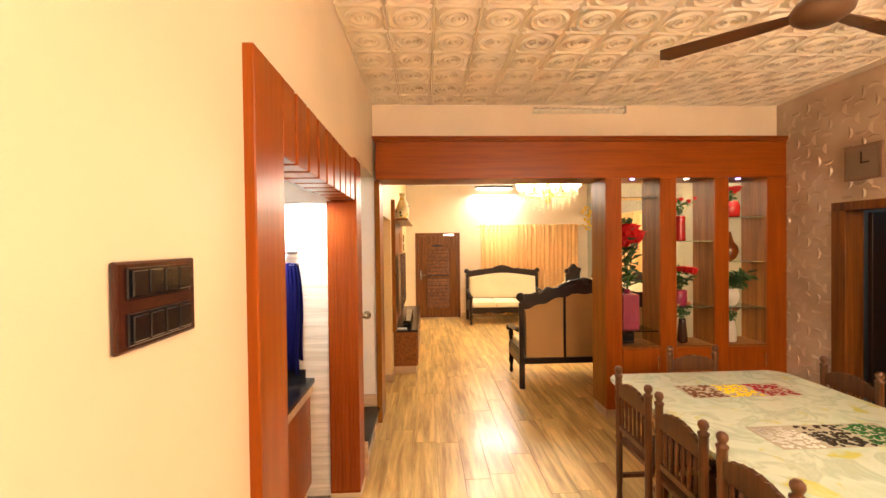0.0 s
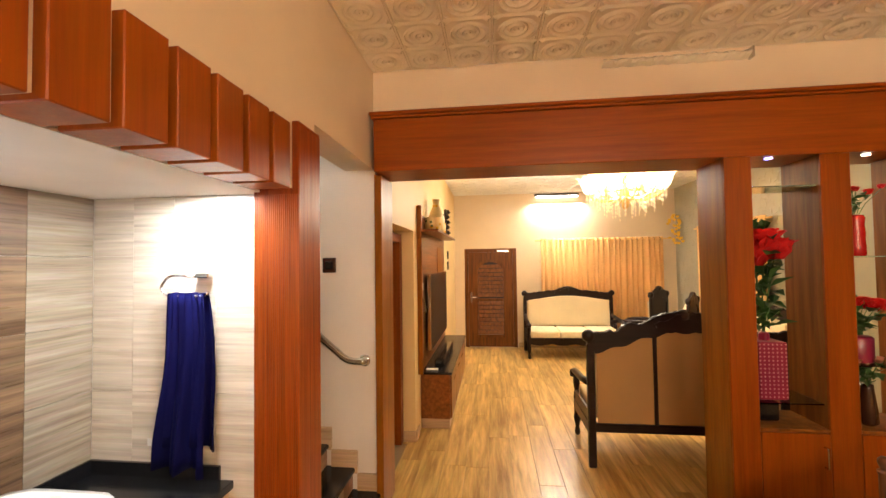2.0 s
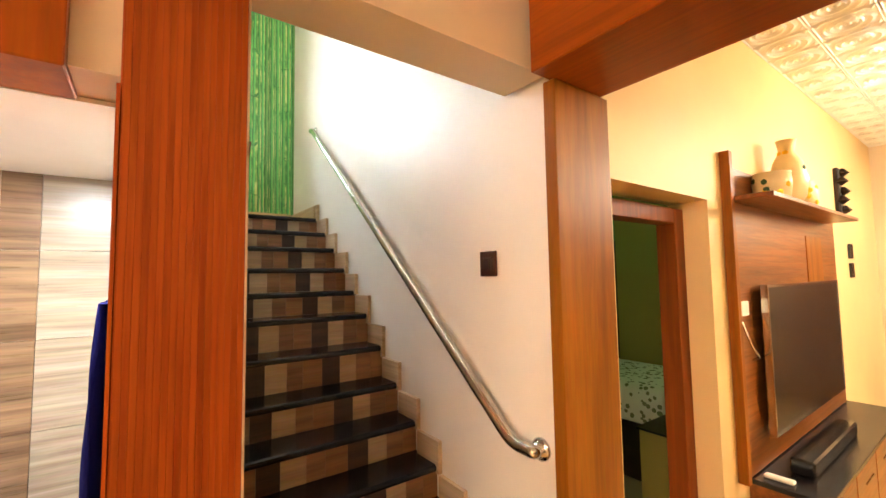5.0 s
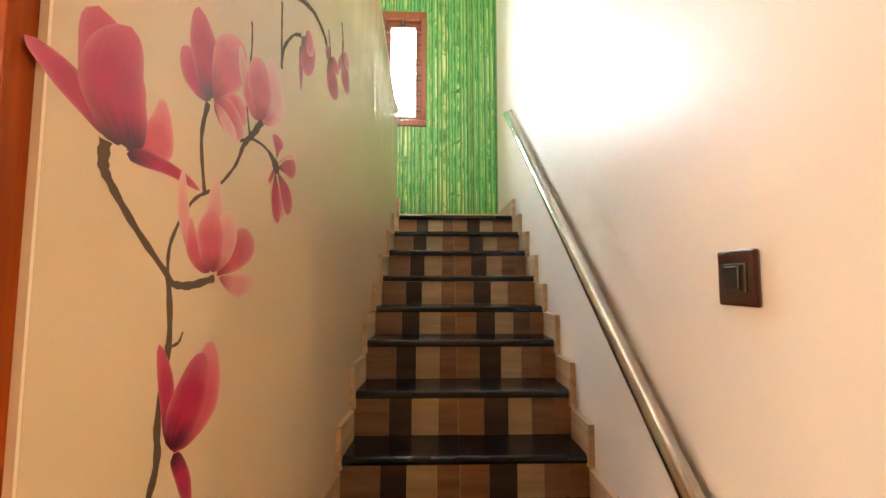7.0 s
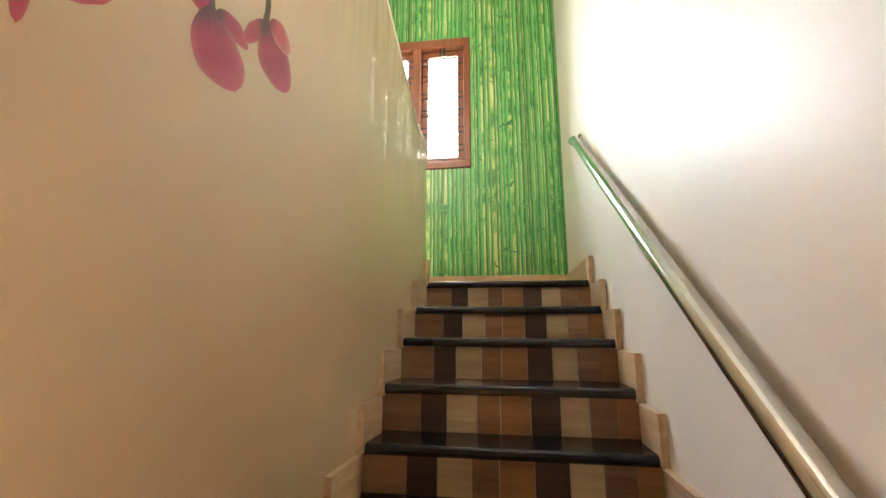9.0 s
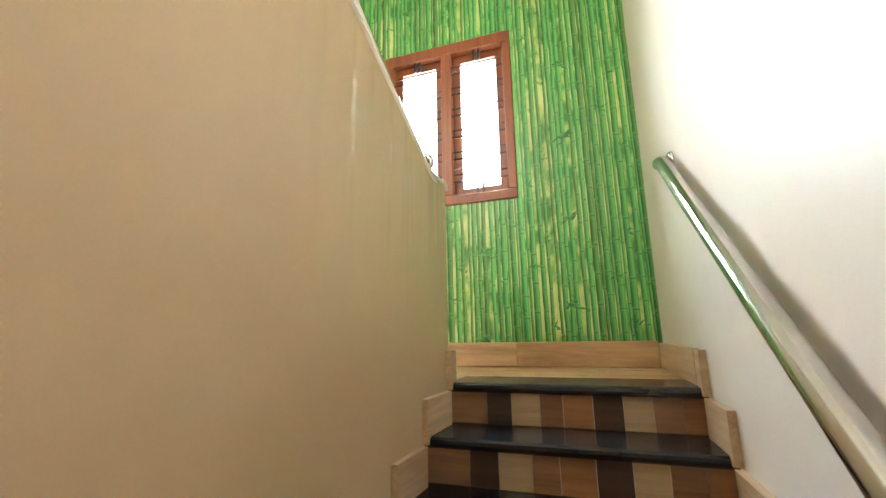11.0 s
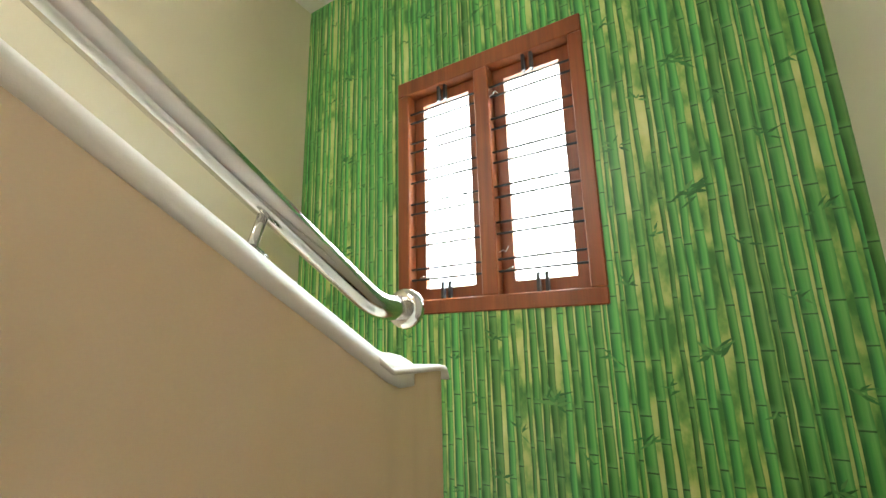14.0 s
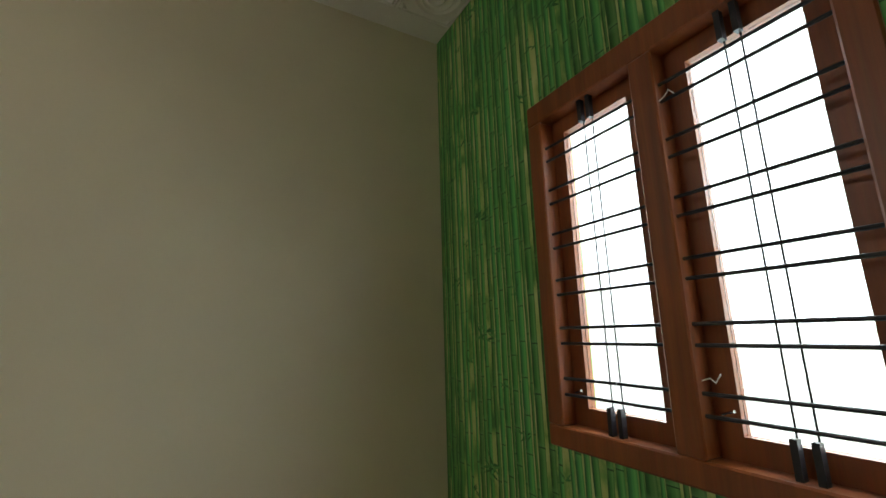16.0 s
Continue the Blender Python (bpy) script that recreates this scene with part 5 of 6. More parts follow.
# ---- chandelier ----
ch = thing("chandelier", "lit brass chandelier with flower glass shades and crystal drops", "chandelier", at=(1.99, 6.05, 0))
part("canopy", lathe(bmesh.new(), [(0.07, CZ), (0.07, CZ - 0.015), (0.04, CZ - 0.05), (0.012, CZ - 0.06)], (0, 0, 0), 18), BRASS, ch, smooth=True)
part("stem", lathe(bmesh.new(), [(0.009, CZ - 0.06), (0.009, 2.85), (0.03, 2.82), (0.05, 2.75), (0.02, 2.68), (0.06, 2.58), (0.03, 2.50), (0.045, 2.42), (0.01, 2.36)], (0, 0, 0), 16), BRASS, ch, smooth=True)
SHADE = glow("lit_flower_shade", (1.0, 0.80, 0.48), 6.0)


def flower_shade(bm, c, r, turn):
    """A glass cup with six scalloped lobes."""
    n, rows = 24, []
    for k, h in ((0.22, -0.1), (0.55, 0.12), (0.72, 0.55), (0.80, 1.0), (1.0, 1.45), (1.25, 1.65)):
        ring = []
        for i in range(n):
            a = 2 * math.pi * i / n
            f = 1 + 0.16 * k * math.cos(6 * a)
            ring.append(bm.verts.new((c[0] + r * k * f * math.cos(a + turn), c[1] + r * k * f * math.sin(a + turn), c[2] + r * (h + 0.10 * k * math.cos(6 * a)))))
        rows.append(ring)
    bm.faces.new(rows[0])
    for p, q in zip(rows, rows[1:]):
        for i in range(n):
            bm.faces.new((p[i], p[(i + 1) % n], q[(i + 1) % n], q[i]))



# drops given their own glow, in place of bulb light caught in the glass
GLOW_CRYSTAL = glow("glow_crystal", (1.0, 0.84, 0.56), 0.7)
GLOW_CRYSTAL.node_tree.nodes["Principled BSDF"].inputs["Base Color"].default_value = (0.35, 0.28, 0.17, 1)
cr = mesh_of("crystal", lathe(bmesh.new(), [(0.002, 0.020), (0.0075, 0.0), (0.002, -0.022)], (0, 0, 0), 6), GLOW_CRYSTAL)
for ring, (n, r, z) in enumerate(((12, 0.45, 2.62), (8, 0.29, 2.74), (5, 0.13, 2.88))):
    for i in range(n):
        a = 2 * math.pi * (i + 0.4 * ring) / n
        ca, sa = math.cos(a), math.sin(a)
        arm = part("arm", tube(bmesh.new(), bend([(0.03 * ca, 0.03 * sa, 2.54 + 0.09 * ring), (r * 0.5 * ca, r * 0.5 * sa, z - 0.14), (r * 0.9 * ca, r * 0.9 * sa, z - 0.08), (r * ca, r * sa, z)], 3), 0.008, 7), BRASS, ch, smooth=True)
        bm = bmesh.new()
        flower_shade(bm, (r * ca, r * sa, z), 0.094, a)
        part("shade", bm, SHADE, ch, "lit glass flower shade")
        bm = bmesh.new()
        bmesh.ops.create_uvsphere(bm, u_segments=10, v_segments=6, radius=0.022)
        for v in bm.verts:
            v.co += Vector((r * ca, r * sa, z + 0.04))
        part("bulb", bm, BULB, ch, smooth=True)
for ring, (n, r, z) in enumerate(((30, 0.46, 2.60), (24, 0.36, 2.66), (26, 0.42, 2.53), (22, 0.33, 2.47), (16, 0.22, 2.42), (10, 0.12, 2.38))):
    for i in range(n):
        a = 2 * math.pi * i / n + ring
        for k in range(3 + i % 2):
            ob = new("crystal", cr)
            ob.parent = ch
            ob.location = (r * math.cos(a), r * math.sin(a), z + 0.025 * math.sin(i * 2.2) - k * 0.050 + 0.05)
# hoop carrying the drops
part("drop_ring", tube(bmesh.new(), [(0.40 * math.cos(k * math.pi / 20), 0.40 * math.sin(k * math.pi / 20), 2.57) for k in range(41)], 0.006, 6), BRASS, ch)

# ---- TV wall ----
tvp = thing("wall_unit", "brown laminate wall unit with a narrow shelf behind the television", "wall unit")
PANEL = wood("tv_panel_veneer", (0.12, 0.036, 0.007), (0.29, 0.100, 0.024), "y", 0.34, coat=0.1, spec=0.3)
part("backboard", B(LX + 0.001, LX + 0.022, 4.93, 7.15, 0.60, 2.10, bevel=0.002), PANEL, tvp)
part("side_board", B(LX + 0.001, LX + 0.05, 4.885, 4.929, 0.60, 2.345, bevel=0.003), TEAK, tvp, "honey teak side board")
part("top_board", B(LX + 0.001, LX + 0.022, 4.93, 5.6, 2.10, 2.27, bevel=0.002), PANEL, tvp)
part("shelf", B(LX + 0.001, LX + 0.22, 4.93, 6.9, 2.075, 2.10, bevel=0.003), PANEL, tvp)
part("trim_strip", B(LX + 0.022, LX + 0.028, 6.3, 6.7, 1.35, 1.95), TEAK, tvp)
part("socket", B(LX + 0.022, LX + 0.032, 4.99, 5.09, 1.45, 1.53, bevel=0.003), WHITE, tvp)
part("wire_holder", tube(bmesh.new(), bend([(LX + 0.025, 5.0, 1.42), (LX + 0.06, 5.0, 1.30), (LX + 0.06, 5.12, 1.22), (LX + 0.025, 5.12, 1.20)]), 0.006, 6), STEEL, tvp)
tv = thing("television", "flat black television with thin silver edge", "television")
part("screen", B(LX + 0.075, LX + 0.092, 5.20, 6.75, 0.80, 1.60), SCREEN, tv)
part("bezel", box(box(box(B(LX + 0.06, LX + 0.095, 5.185, 5.20, 0.785, 1.615), LX + 0.06, LX + 0.095, 6.75, 6.765, 0.785, 1.615), LX + 0.06, LX + 0.095, 5.20, 6.75, 1.60, 1.615), LX + 0.06, LX + 0.095, 5.20, 6.75, 0.785, 0.80), STEEL, tv, "silver edge")
part("mount", B(LX + 0.022, LX + 0.075, 5.7, 6.2, 1.0, 1.4), BLACK, tv)
cab = thing("tv_cabinet", "low brown laminate TV cabinet with black stone top", "cabinet")
part("body", B(LX + 0.001, -0.14, 5.03, 7.2, 0.105, 0.565), PANEL, cab)
part("plinth", B(LX + 0.001, -0.15, 5.04, 7.19, 0, 0.105), SKIRT, cab)
part("top", B(LX + 0.001, -0.115, 5.015, 7.22, 0.566, 0.592, bevel=0.003), GRANITE, cab, "black polished stone top")
for i in range(4):
    d = part("drawer_front", B(-0.139, -0.122, 5.04 + i * 0.54, 5.56 + i * 0.54, 0.115, 0.555, bevel=0.002), PANEL, cab)
    part("handle", tube(bmesh.new(), [(-0.112, 5.2 + i * 0.54, 0.47), (-0.112, 5.4 + i * 0.54, 0.47)], 0.005, 8), STEEL, d)
sb = thing("soundbar", "black soundbar on the TV cabinet", "soundbar", at=(0, 0, 0))
part("body", B(-0.33, -0.22, 5.25, 6.25, 0.593, 0.68, bevel=0.01), BLACK, sb)
rc = thing("remote_control", "white remote control on the TV cabinet", "remote")
part("body", B(-0.40, -0.27, 5.08, 5.125, 0.593, 0.612, bevel=0.006), WHITE, rc)
vp = paint("cream_yellow_vase", (0.84, 0.66, 0.34), 0.3, 0.25)
for y, prof, lab in ((5.30, [(0.06, 0), (0.085, 0.01), (0.095, 0.10), (0.09, 0.15), (0.095, 0.155)], "cream bowl with yellow flower decoration"),
                     (5.62, [(0.05, 0), (0.085, 0.05), (0.10, 0.16), (0.075, 0.27), (0.04, 0.34), (0.05, 0.40), (0.055, 0.41)], "tall cream vase with yellow flower decoration"),
                     (5.95, [(0.04, 0), (0.07, 0.04), (0.075, 0.12), (0.05, 0.18), (0.055, 0.19)], "small cream vase with yellow decoration")):
    v = thing("vase", lab, "vase", "vases on the TV shelf", at=(LX + 0.115, y, 2.1))
    part("body", lathe(bmesh.new(), prof, (0, 0, 0), 20), vp, v, smooth=True)
    rr = random.Random(int(y * 10))
    for i in range(9):
        a, h = rr.uniform(0, 6.28), rr.uniform(0.2, 0.8) * prof[-1][1]
        r = np.interp(h, [p[1] for p in prof], [p[0] for p in prof])
        bm = bmesh.new()
        bmesh.ops.create_icosphere(bm, subdivisions=1, radius=0.018)
        for q in bm.verts:
            q.co = Vector((q.co.x * 0.4, q.co.y, q.co.z))
            q.co.rotate(Euler((0, 0, a)))
            q.co += Vector((r * math.cos(a), r * math.sin(a), h))
        part("painted_flower", bm, YELLOWF if i % 3 else LEAF, v)
wo = thing("wall_sculpture", "dark carved wooden wall ornament", "ornament")
bm = B(LX + 0.001, LX + 0.04, 7.40, 7.52, 2.20, 2.62, bevel=0.01)
for i in range(5):
    lathe(bm, [(0.01, 0), (0.05, 0.03), (0.015, 0.075)], (LX + 0.05, 7.46 + 0.03 * (-1) ** i, 2.20 + i * 0.085), 8)
part("carving", bm, DARKWOOD, wo)
for z in (1.62, 1.80):
    p = thing("picture_frame", "small dark framed wall plaque", "picture")
    part("frame", B(LX + 0.001, LX + 0.02, 7.75, 7.87, z, z + 0.14, bevel=0.003), BLACK, p)

# yellow flowers on the papered wall
yf = thing("flower_garland", "hanging bunch of yellow artificial flowers on the wall", "flowers", at=(RX - 0.12, 8.9, 2.02))
rr = random.Random(5)
for i in range(34):
    t = rr.uniform(0, 1)
    part("flower", rose((rr.uniform(-0.08, 0.06), rr.uniform(-0.16, 0.16) * (1 - 0.4 * t) + 0.1 * t, 0.55 * t), 0.04, rr.uniform(0, 3)), YELLOWF, yf)
part("hook", tube(bmesh.new(), [(0.12, 0.1, 0.56), (-0.02, 0.1, 0.56)], 0.004, 6), IRON, yf)

# ---- doorway to the bedroom ----
bd = thing("door_frame", "reddish wooden frame of the open bedroom doorway", "door frame")
part("jamb", B(-0.67, -0.57, 4.61, 4.709, 0, 2.03, bevel=0.004), REDFRAME, bd)
part("jamb", B(-0.67, -0.57, 3.842, 3.92, 0, 2.03, bevel=0.004), REDFRAME, bd)
part("head", B(-0.67, -0.57, 3.92, 4.61, 1.95, 2.03, bevel=0.004), REDFRAME, bd)
bed = thing("bed", "bed with white floral bedspread and maroon pillow", "bed", at=(0, 0, 0))


def floral(name):
    m, t, p = nodes_of(name)
    v = coords(t)
    a = N(t, "TexVoronoi", Scale=19.0)
    b = N(t, "TexNoise", Scale=9.0, Detail=3.0)
    L(t, v, a.inputs["Vector"]), L(t, v, b.inputs["Vector"])
    f = math_n(t, "LESS_THAN", math_n(t, "ADD", a.outputs["Distance"], math_n(t, "MULTIPLY", b.outputs[0], 0.3)), 0.5)
    L(t, mixc(t, f, (0.72, 0.74, 0.66), mixc(t, b.outputs[0], (0.06, 0.16, 0.05), (0.28, 0.22, 0.16))), p.inputs["Base Color"])
    p.inputs["Roughness"].default_value = 0.9
    return m


part("bed_base", B(-3.2, -1.22, 5.68, 6.58, 0.0, 0.46, bevel=0.01), DARKWOOD, bed)
part("mattress", B(-3.18, -1.20, 5.66, 6.59, 0.461, 0.78, bevel=0.05, seg=3), floral("floral_bedspread"), bed, smooth=True)
part("pillow", B(-3.0, -2.2, 6.20, 6.56, 0.781, 0.92, bevel=0.05, seg=3), MAROON, bed, "maroon pillow", True)
st = thing("side_table", "olive side table with dark glass top", "table")
part("body", B(-1.08, -0.80, 5.08, 5.55, 0, 0.655), OLIVE, st)
part("top", B(-1.09, -0.78, 5.06, 5.57, 0.656, 0.67), GRANITE, st)
wd = thing("wardrobe", "dark wardrobe in the green bedroom", "wardrobe")
part("body", B(-3.4, -2.3, 7.06, 7.58, 0, 2.1, bevel=0.01), DARKWOOD, wd)

# ---- doorway in the papered wall, dim room behind ----
df = thing("door_frame", "brown wooden frame of the open side door", "door frame")
part("jamb", B(HX - 0.02, 3.76, 2.83, 2.955, 0, 2.0, bevel=0.004), DOORWOOD, df)
part("jamb", B(HX - 0.02, 3.76, 1.85, 1.94, 0, 2.0, bevel=0.004), DOORWOOD, df)
part("head", B(HX - 0.02, 3.76, 1.85, 2.955, 2.0, 2.075, bevel=0.004), DOORWOOD, df)
dl = thing("door_leaf", "dark polished door leaf standing open", "door")
part("panel", B(3.78, 4.55, 2.78, 2.82, 0.01, 1.98, bevel=0.004), DARKWOOD, dl)
part("knob", lathe(bmesh.new(), [(0.012, 0), (0.026, -0.03), (0.01, -0.05)], (4.45, 2.78, 1.0), 10, "y"), STEEL, dl)
w2 = thing("window_2", "barred window of the dim side room", "window")
tagged(w2, kind="structure")
part("light", B(6.385, 6.395, 2.6, 3.4, 1.2, 2.1), glow("side_daylight", (0.8, 0.95, 0.8), 1.2), w2)
for i in range(6):
    part("bar", B(6.36, 6.38, 2.6 + i * 0.155, 2.62 + i * 0.155, 1.2, 2.1), IRON, w2)
b2 = thing("bed", "bed with pale bedspread in the dim side room", "bed")
part("mattress", B(4.75, 6.2, 2.0, 3.5, 0.3, 0.6, bevel=0.05, seg=3), floral("pale_bedspread"), b2, smooth=True)
part("base", B(4.72, 6.22, 1.98, 3.52, 0, 0.3), DARKWOOD, b2)

# ---- wall clock ----
ck = thing("wall_clock", "square wall clock with cream dial and wooden frame", "clock")
part("frame", B(HX - 0.035, HX - 0.009, 2.53, 2.83, 2.24, 2.53, bevel=0.006), paint("clock_frame", (0.20, 0.11, 0.06), 0.3), ck)
part("dial", B(HX - 0.039, HX - 0.035, 2.555, 2.805, 2.265, 2.505), paint("clock_dial", (0.20, 0.135, 0.085), 0.4), ck)
part("hour_hand", B(HX - 0.044, HX - 0.041, 2.62, 2.69, 2.376, 2.384), BLACK, ck)
part("minute_hand", B(HX - 0.048, HX - 0.045, 2.674, 2.681, 2.38, 2.47), BLACK, ck)
cal = thing("wall_calendar", "cream calendar hanging on the papered wall", "calendar")
part("sheet", B(HX - 0.014, HX - 0.009, 2.2, 2.5, 2.25, 2.62), WHITEVASE, cal)

# ---- glass strip lamp above the arch ----
gl = thing("strip_lamp", "crinkled glass strip lamp above the beam", "lamp")
bm = bmesh.new()
n = 40
rows = []
for k in range(5):
    rows.append([bm.verts.new((1.08 + 0.92 * i / n, BY - 0.002 - 0.05 * math.sin(k * math.pi / 4) - 0.006 * math.sin(i * 2.3 + k), 3.045 + 0.06 * k / 4 + 0.004 * math.sin(i * 1.3))) for i in range(n + 1)])
for a, b in zip(rows, rows[1:]):
    for i in range(n):
        bm.faces.new((a[i], a[i + 1], b[i + 1], b[i]))
part("cover", bm, paint("crinkled_plastic", (0.78, 0.70, 0.56), 0.25, 0.15, 60, 0.4), gl)
part("end_plate", B(2.0, 2.012, BY - 0.05, BY - 0.001, 3.04, 3.11), STEEL, gl)

# ---- ceiling fan ----
fan = thing("ceiling_fan", "brown ceiling fan with three metal blades", "fan", at=(1.71, 1.16, 0))
FANM = paint("brown_fan_enamel", (0.10, 0.045, 0.02), 0.3, coat=0.4)
part("rod", lathe(bmesh.new(), [(0.012, 2.78), (0.012, CZ)], (0, 0, 0), 10), FANM, fan)
part("canopy", lathe(bmesh.new(), [(0.02, CZ - 0.08), (0.05, CZ - 0.03), (0.055, CZ)], (0, 0, 0), 16), FANM, fan, smooth=True)
part("motor", lathe(bmesh.new(), [(0.02, 2.69), (0.07, 2.695), (0.105, 2.72), (0.115, 2.75), (0.09, 2.785), (0.03, 2.80)], (0, 0, 0), 22), FANM, fan, smooth=True)
for k in range(3):
    bm = slab(bmesh.new(), [(0.10, -0.03), (0.22, -0.045), (0.60, -0.06), (0.64, -0.03), (0.62, 0.05), (0.22, 0.04), (0.10, 0.03)], 0.006, "z", 0, bevel=0.001)
    ang = 137 + 120 * k
    for v in bm.verts:
        v.co = pose(0, 0, 2.735, 0, 0, ang) @ (pose(0, 0, 0, 10, 0, 0) @ v.co)
    part("blade", bm, FANM, fan)

# ---- switch plates ----


def plate(name, label, at, w, h, rows, cols, m):
    s = thing(name, label, "switch")
    bm = B(-w / 2, w / 2, 0, 0.012, -h / 2, h / 2, bevel=0.005, seg=2)
    bm.transform(m @ Matrix.Identity(4))
    part("plate", bm, PLATE, s)
    for r in range(rows):
        zc = -h / 2 + h * (r + 0.5) / rows
        f = 1.0 if cols > 1 else 0.72
        bm = B(-w * 0.40 * f, w * 0.40 * f, 0.012, 0.016, zc - h * 0.36 * f / rows, zc + h * 0.36 * f / rows, bevel=0.002)
        bm.transform(m)
        part("bezel", bm, BLACK, s, "glossy black bezel")
        for c in range(cols):
            a = -w * 0.38 * f * f + w * 0.76 * f * f * c / cols
            bm = B(a + 0.002, a + w * 0.76 * f * f / cols - 0.002, 0.016, 0.021, zc - h * 0.29 * f / rows, zc + h * 0.29 * f / rows, bevel=0.002)
            bm.transform(m)
            part("rocker", bm, BLACK, s)
    return s


plate("switch_plate", "dark brown double switch board on the cream wall", None, 0.226, 0.152, 2, 4, pose(WX + 0.001, 0.231, 1.662, 0, 0, -90))
plate("switch_plate", "small dark brown light switch on the stair wall", None, 0.10, 0.108, 1, 1, pose(-0.847, SY - 0.001, 1.741, 0, 0, 180))

# ---- washing niche ----
NX, NY = -1.475, 2.352
walls("wall_niche", [(NX - 0.1, NX - 0.012, 0.62, 2.45, 0, 2.2), (NX, -0.70, NY + 0.012, NY + 0.06, 0, 2.2), (NX, -0.72, 0.62, 0.70, 0, 2.2)], WHITE, "tiled wash niche wall")
solid("ceiling_niche", B(NX - 0.1, -0.655, 0.62, NY + 0.03, 2.062, 2.072), WHITE, "white painted wash niche ceiling", "ceiling", "structure")
nw = bpy.data.objects["wall_niche"]
cols = [(2.352, 2.08, TILE_BEIGE), (2.08, 1.98, TILE_BROWN), (1.98, 1.78, TILE_PALE), (1.78, 1.70, TILE_BROWN), (1.70, 1.35, TILE_PALE), (1.35, 1.25, TILE_BROWN), (1.25, 0.95, TILE_BEIGE), (0.95, 0.70, TILE_PALE)]
for y1, y0, m in cols:
    for z in np.arange(0.0, 2.06, 0.30):
        part("tile", B(NX - 0.012, NX, y0 + 0.0007, y1 - 0.0007, z + 0.0007, min(z + 0.2993, 2.061)), m, nw)
for x in np.arange(NX, -0.70, 0.20):
    for z in np.arange(0.0, 2.06, 0.60):
        part("tile", B(x + 0.0007, min(x + 0.1993, -0.69), NY, NY + 0.012, z + 0.0007, min(z + 0.5993, 2.061)), TILE_LIGHT, nw)
ct = thing("wash_counter", "black granite wash counter on an orange cabinet", "counter")
part("top", B(NX + 0.001, -0.79, 0.71, NY - 0.001, 0.80, 0.835, bevel=0.003), GRANITE, ct, "black granite top")
part("upstand", B(NX + 0.014, -0.85, NY - 0.014, NY - 0.001, 0.8355, 0.895), GRANITE, ct)
part("upstand", B(NX + 0.001, NX + 0.013, 0.71, NY - 0.001, 0.8355, 0.895), GRANITE, ct)
part("edge_band", B(-0.83, -0.80, 0.72, NY - 0.02, 0.74, 0.799), SKIRT, ct)
part("cabinet", B(NX + 0.01, -0.835, 0.72, NY - 0.02, 0.10, 0.739), LAM, ct)
for i in range(3):
    dr = part("cabinet_door", B(-0.834, -0.815, 0.725 + i * 0.535, 1.255 + i * 0.535, 0.11, 0.735, bevel=0.003), LAM, ct)
    part("handle", tube(bmesh.new(), [(-0.808, 1.18 + i * 0.535, 0.45), (-0.808, 1.18 + i * 0.535, 0.6)], 0.005, 8), STEEL, dr)
part("toe_kick", B(NX + 0.02, -0.85, 0.73, NY - 0.02, 0, 0.10), SKIRT, ct)
# basin
bs = thing("basin", "white rectangular ceramic bowl basin on the counter", "basin")
bm = bmesh.new()
rings = []
bx, by = -1.18, 1.66
for w, d, z in ((0.11, 0.19, 0.8355), (0.17, 0.265, 0.89), (0.226, 0.338, 0.955), (0.230, 0.343, 0.962), (0.207, 0.317, 0.962), (0.18, 0.28, 0.92), (0.13, 0.22, 0.865), (0.03, 0.04, 0.858)):
    ring = []
    for i in range(32):
        a = 2 * math.pi * i / 32
        c, s = math.cos(a), math.sin(a)
        k = 1 / (abs(c) ** 7 + abs(s) ** 7) ** (1 / 7)
        ring.append(bm.verts.new((bx + w * c * k, by + d * s * k, z)))
    rings.append(ring)
for a, b in zip(rings, rings[1:]):
    for i in range(32):
        bm.faces.new((a[i], a[(i + 1) % 32], b[(i + 1) % 32], b[i]))
bm.faces.new(rings[0]), bm.faces.new(rings[-1])
part("bowl", bm, CERAMIC, bs, smooth=True)
part("drain", lathe(bmesh.new(), [(0.024, 0.860), (0.024, 0.864), (0.01, 0.865)], (bx, by, 0), 14), CHROME, bs)
tp = thing("tap", "chrome basin tap on the counter", "tap")
part("body", lathe(bmesh.new(), [(0.024, 0.836), (0.020, 0.86), (0.018, 1.05), (0.02, 1.07)], (-1.405, 1.66, 0), 14), CHROME, tp, smooth=True)
part("spout", tube(bmesh.new(), bend([(-1.405, 1.66, 1.04), (-1.29, 1.66, 1.06), (-1.26, 1.66, 1.02)]), 0.011, 10), CHROME, tp, smooth=True)
part("lever", B(-1.42, -1.36, 1.652, 1.668, 1.071, 1.083, bevel=0.003), CHROME, tp)
# mirror with coloured printed border
mr = thing("mirror", "wall mirror with orange and red printed border", "mirror")
MY0, MY1, MZ0, MZ1 = 1.05, 1.94, 1.27, 1.875
part("glass", B(NX + 0.001, NX + 0.006, MY0 + 0.12, MY1 - 0.11, MZ0 + 0.02, MZ1 - 0.02), MIRROR, mr)
part("edge", B(NX + 0.0005, NX + 0.004, MY0, MY1, MZ0, MZ1, bevel=0.001), STEEL, mr)
for y0, y1, z0, z1, c in ((MY1 - 0.11, MY1 - 0.012, MZ0 + 0.15, MZ1 - 0.012, (0.72, 0.14, 0.02)), (MY1 - 0.11, MY1 - 0.012, MZ0 + 0.012, MZ0 + 0.149, (0.30, 0.01, 0.06)), (MY0 + 0.012, MY0 + 0.12, MZ0 + 0.012, MZ1 - 0.012, (0.55, 0.05, 0.02))):
    part("printed_border", B(NX + 0.0041, NX + 0.0068, y0, y1, z0, z1), paint("mirror_print", c, 0.15, 0.3, coat=0.5), mr)
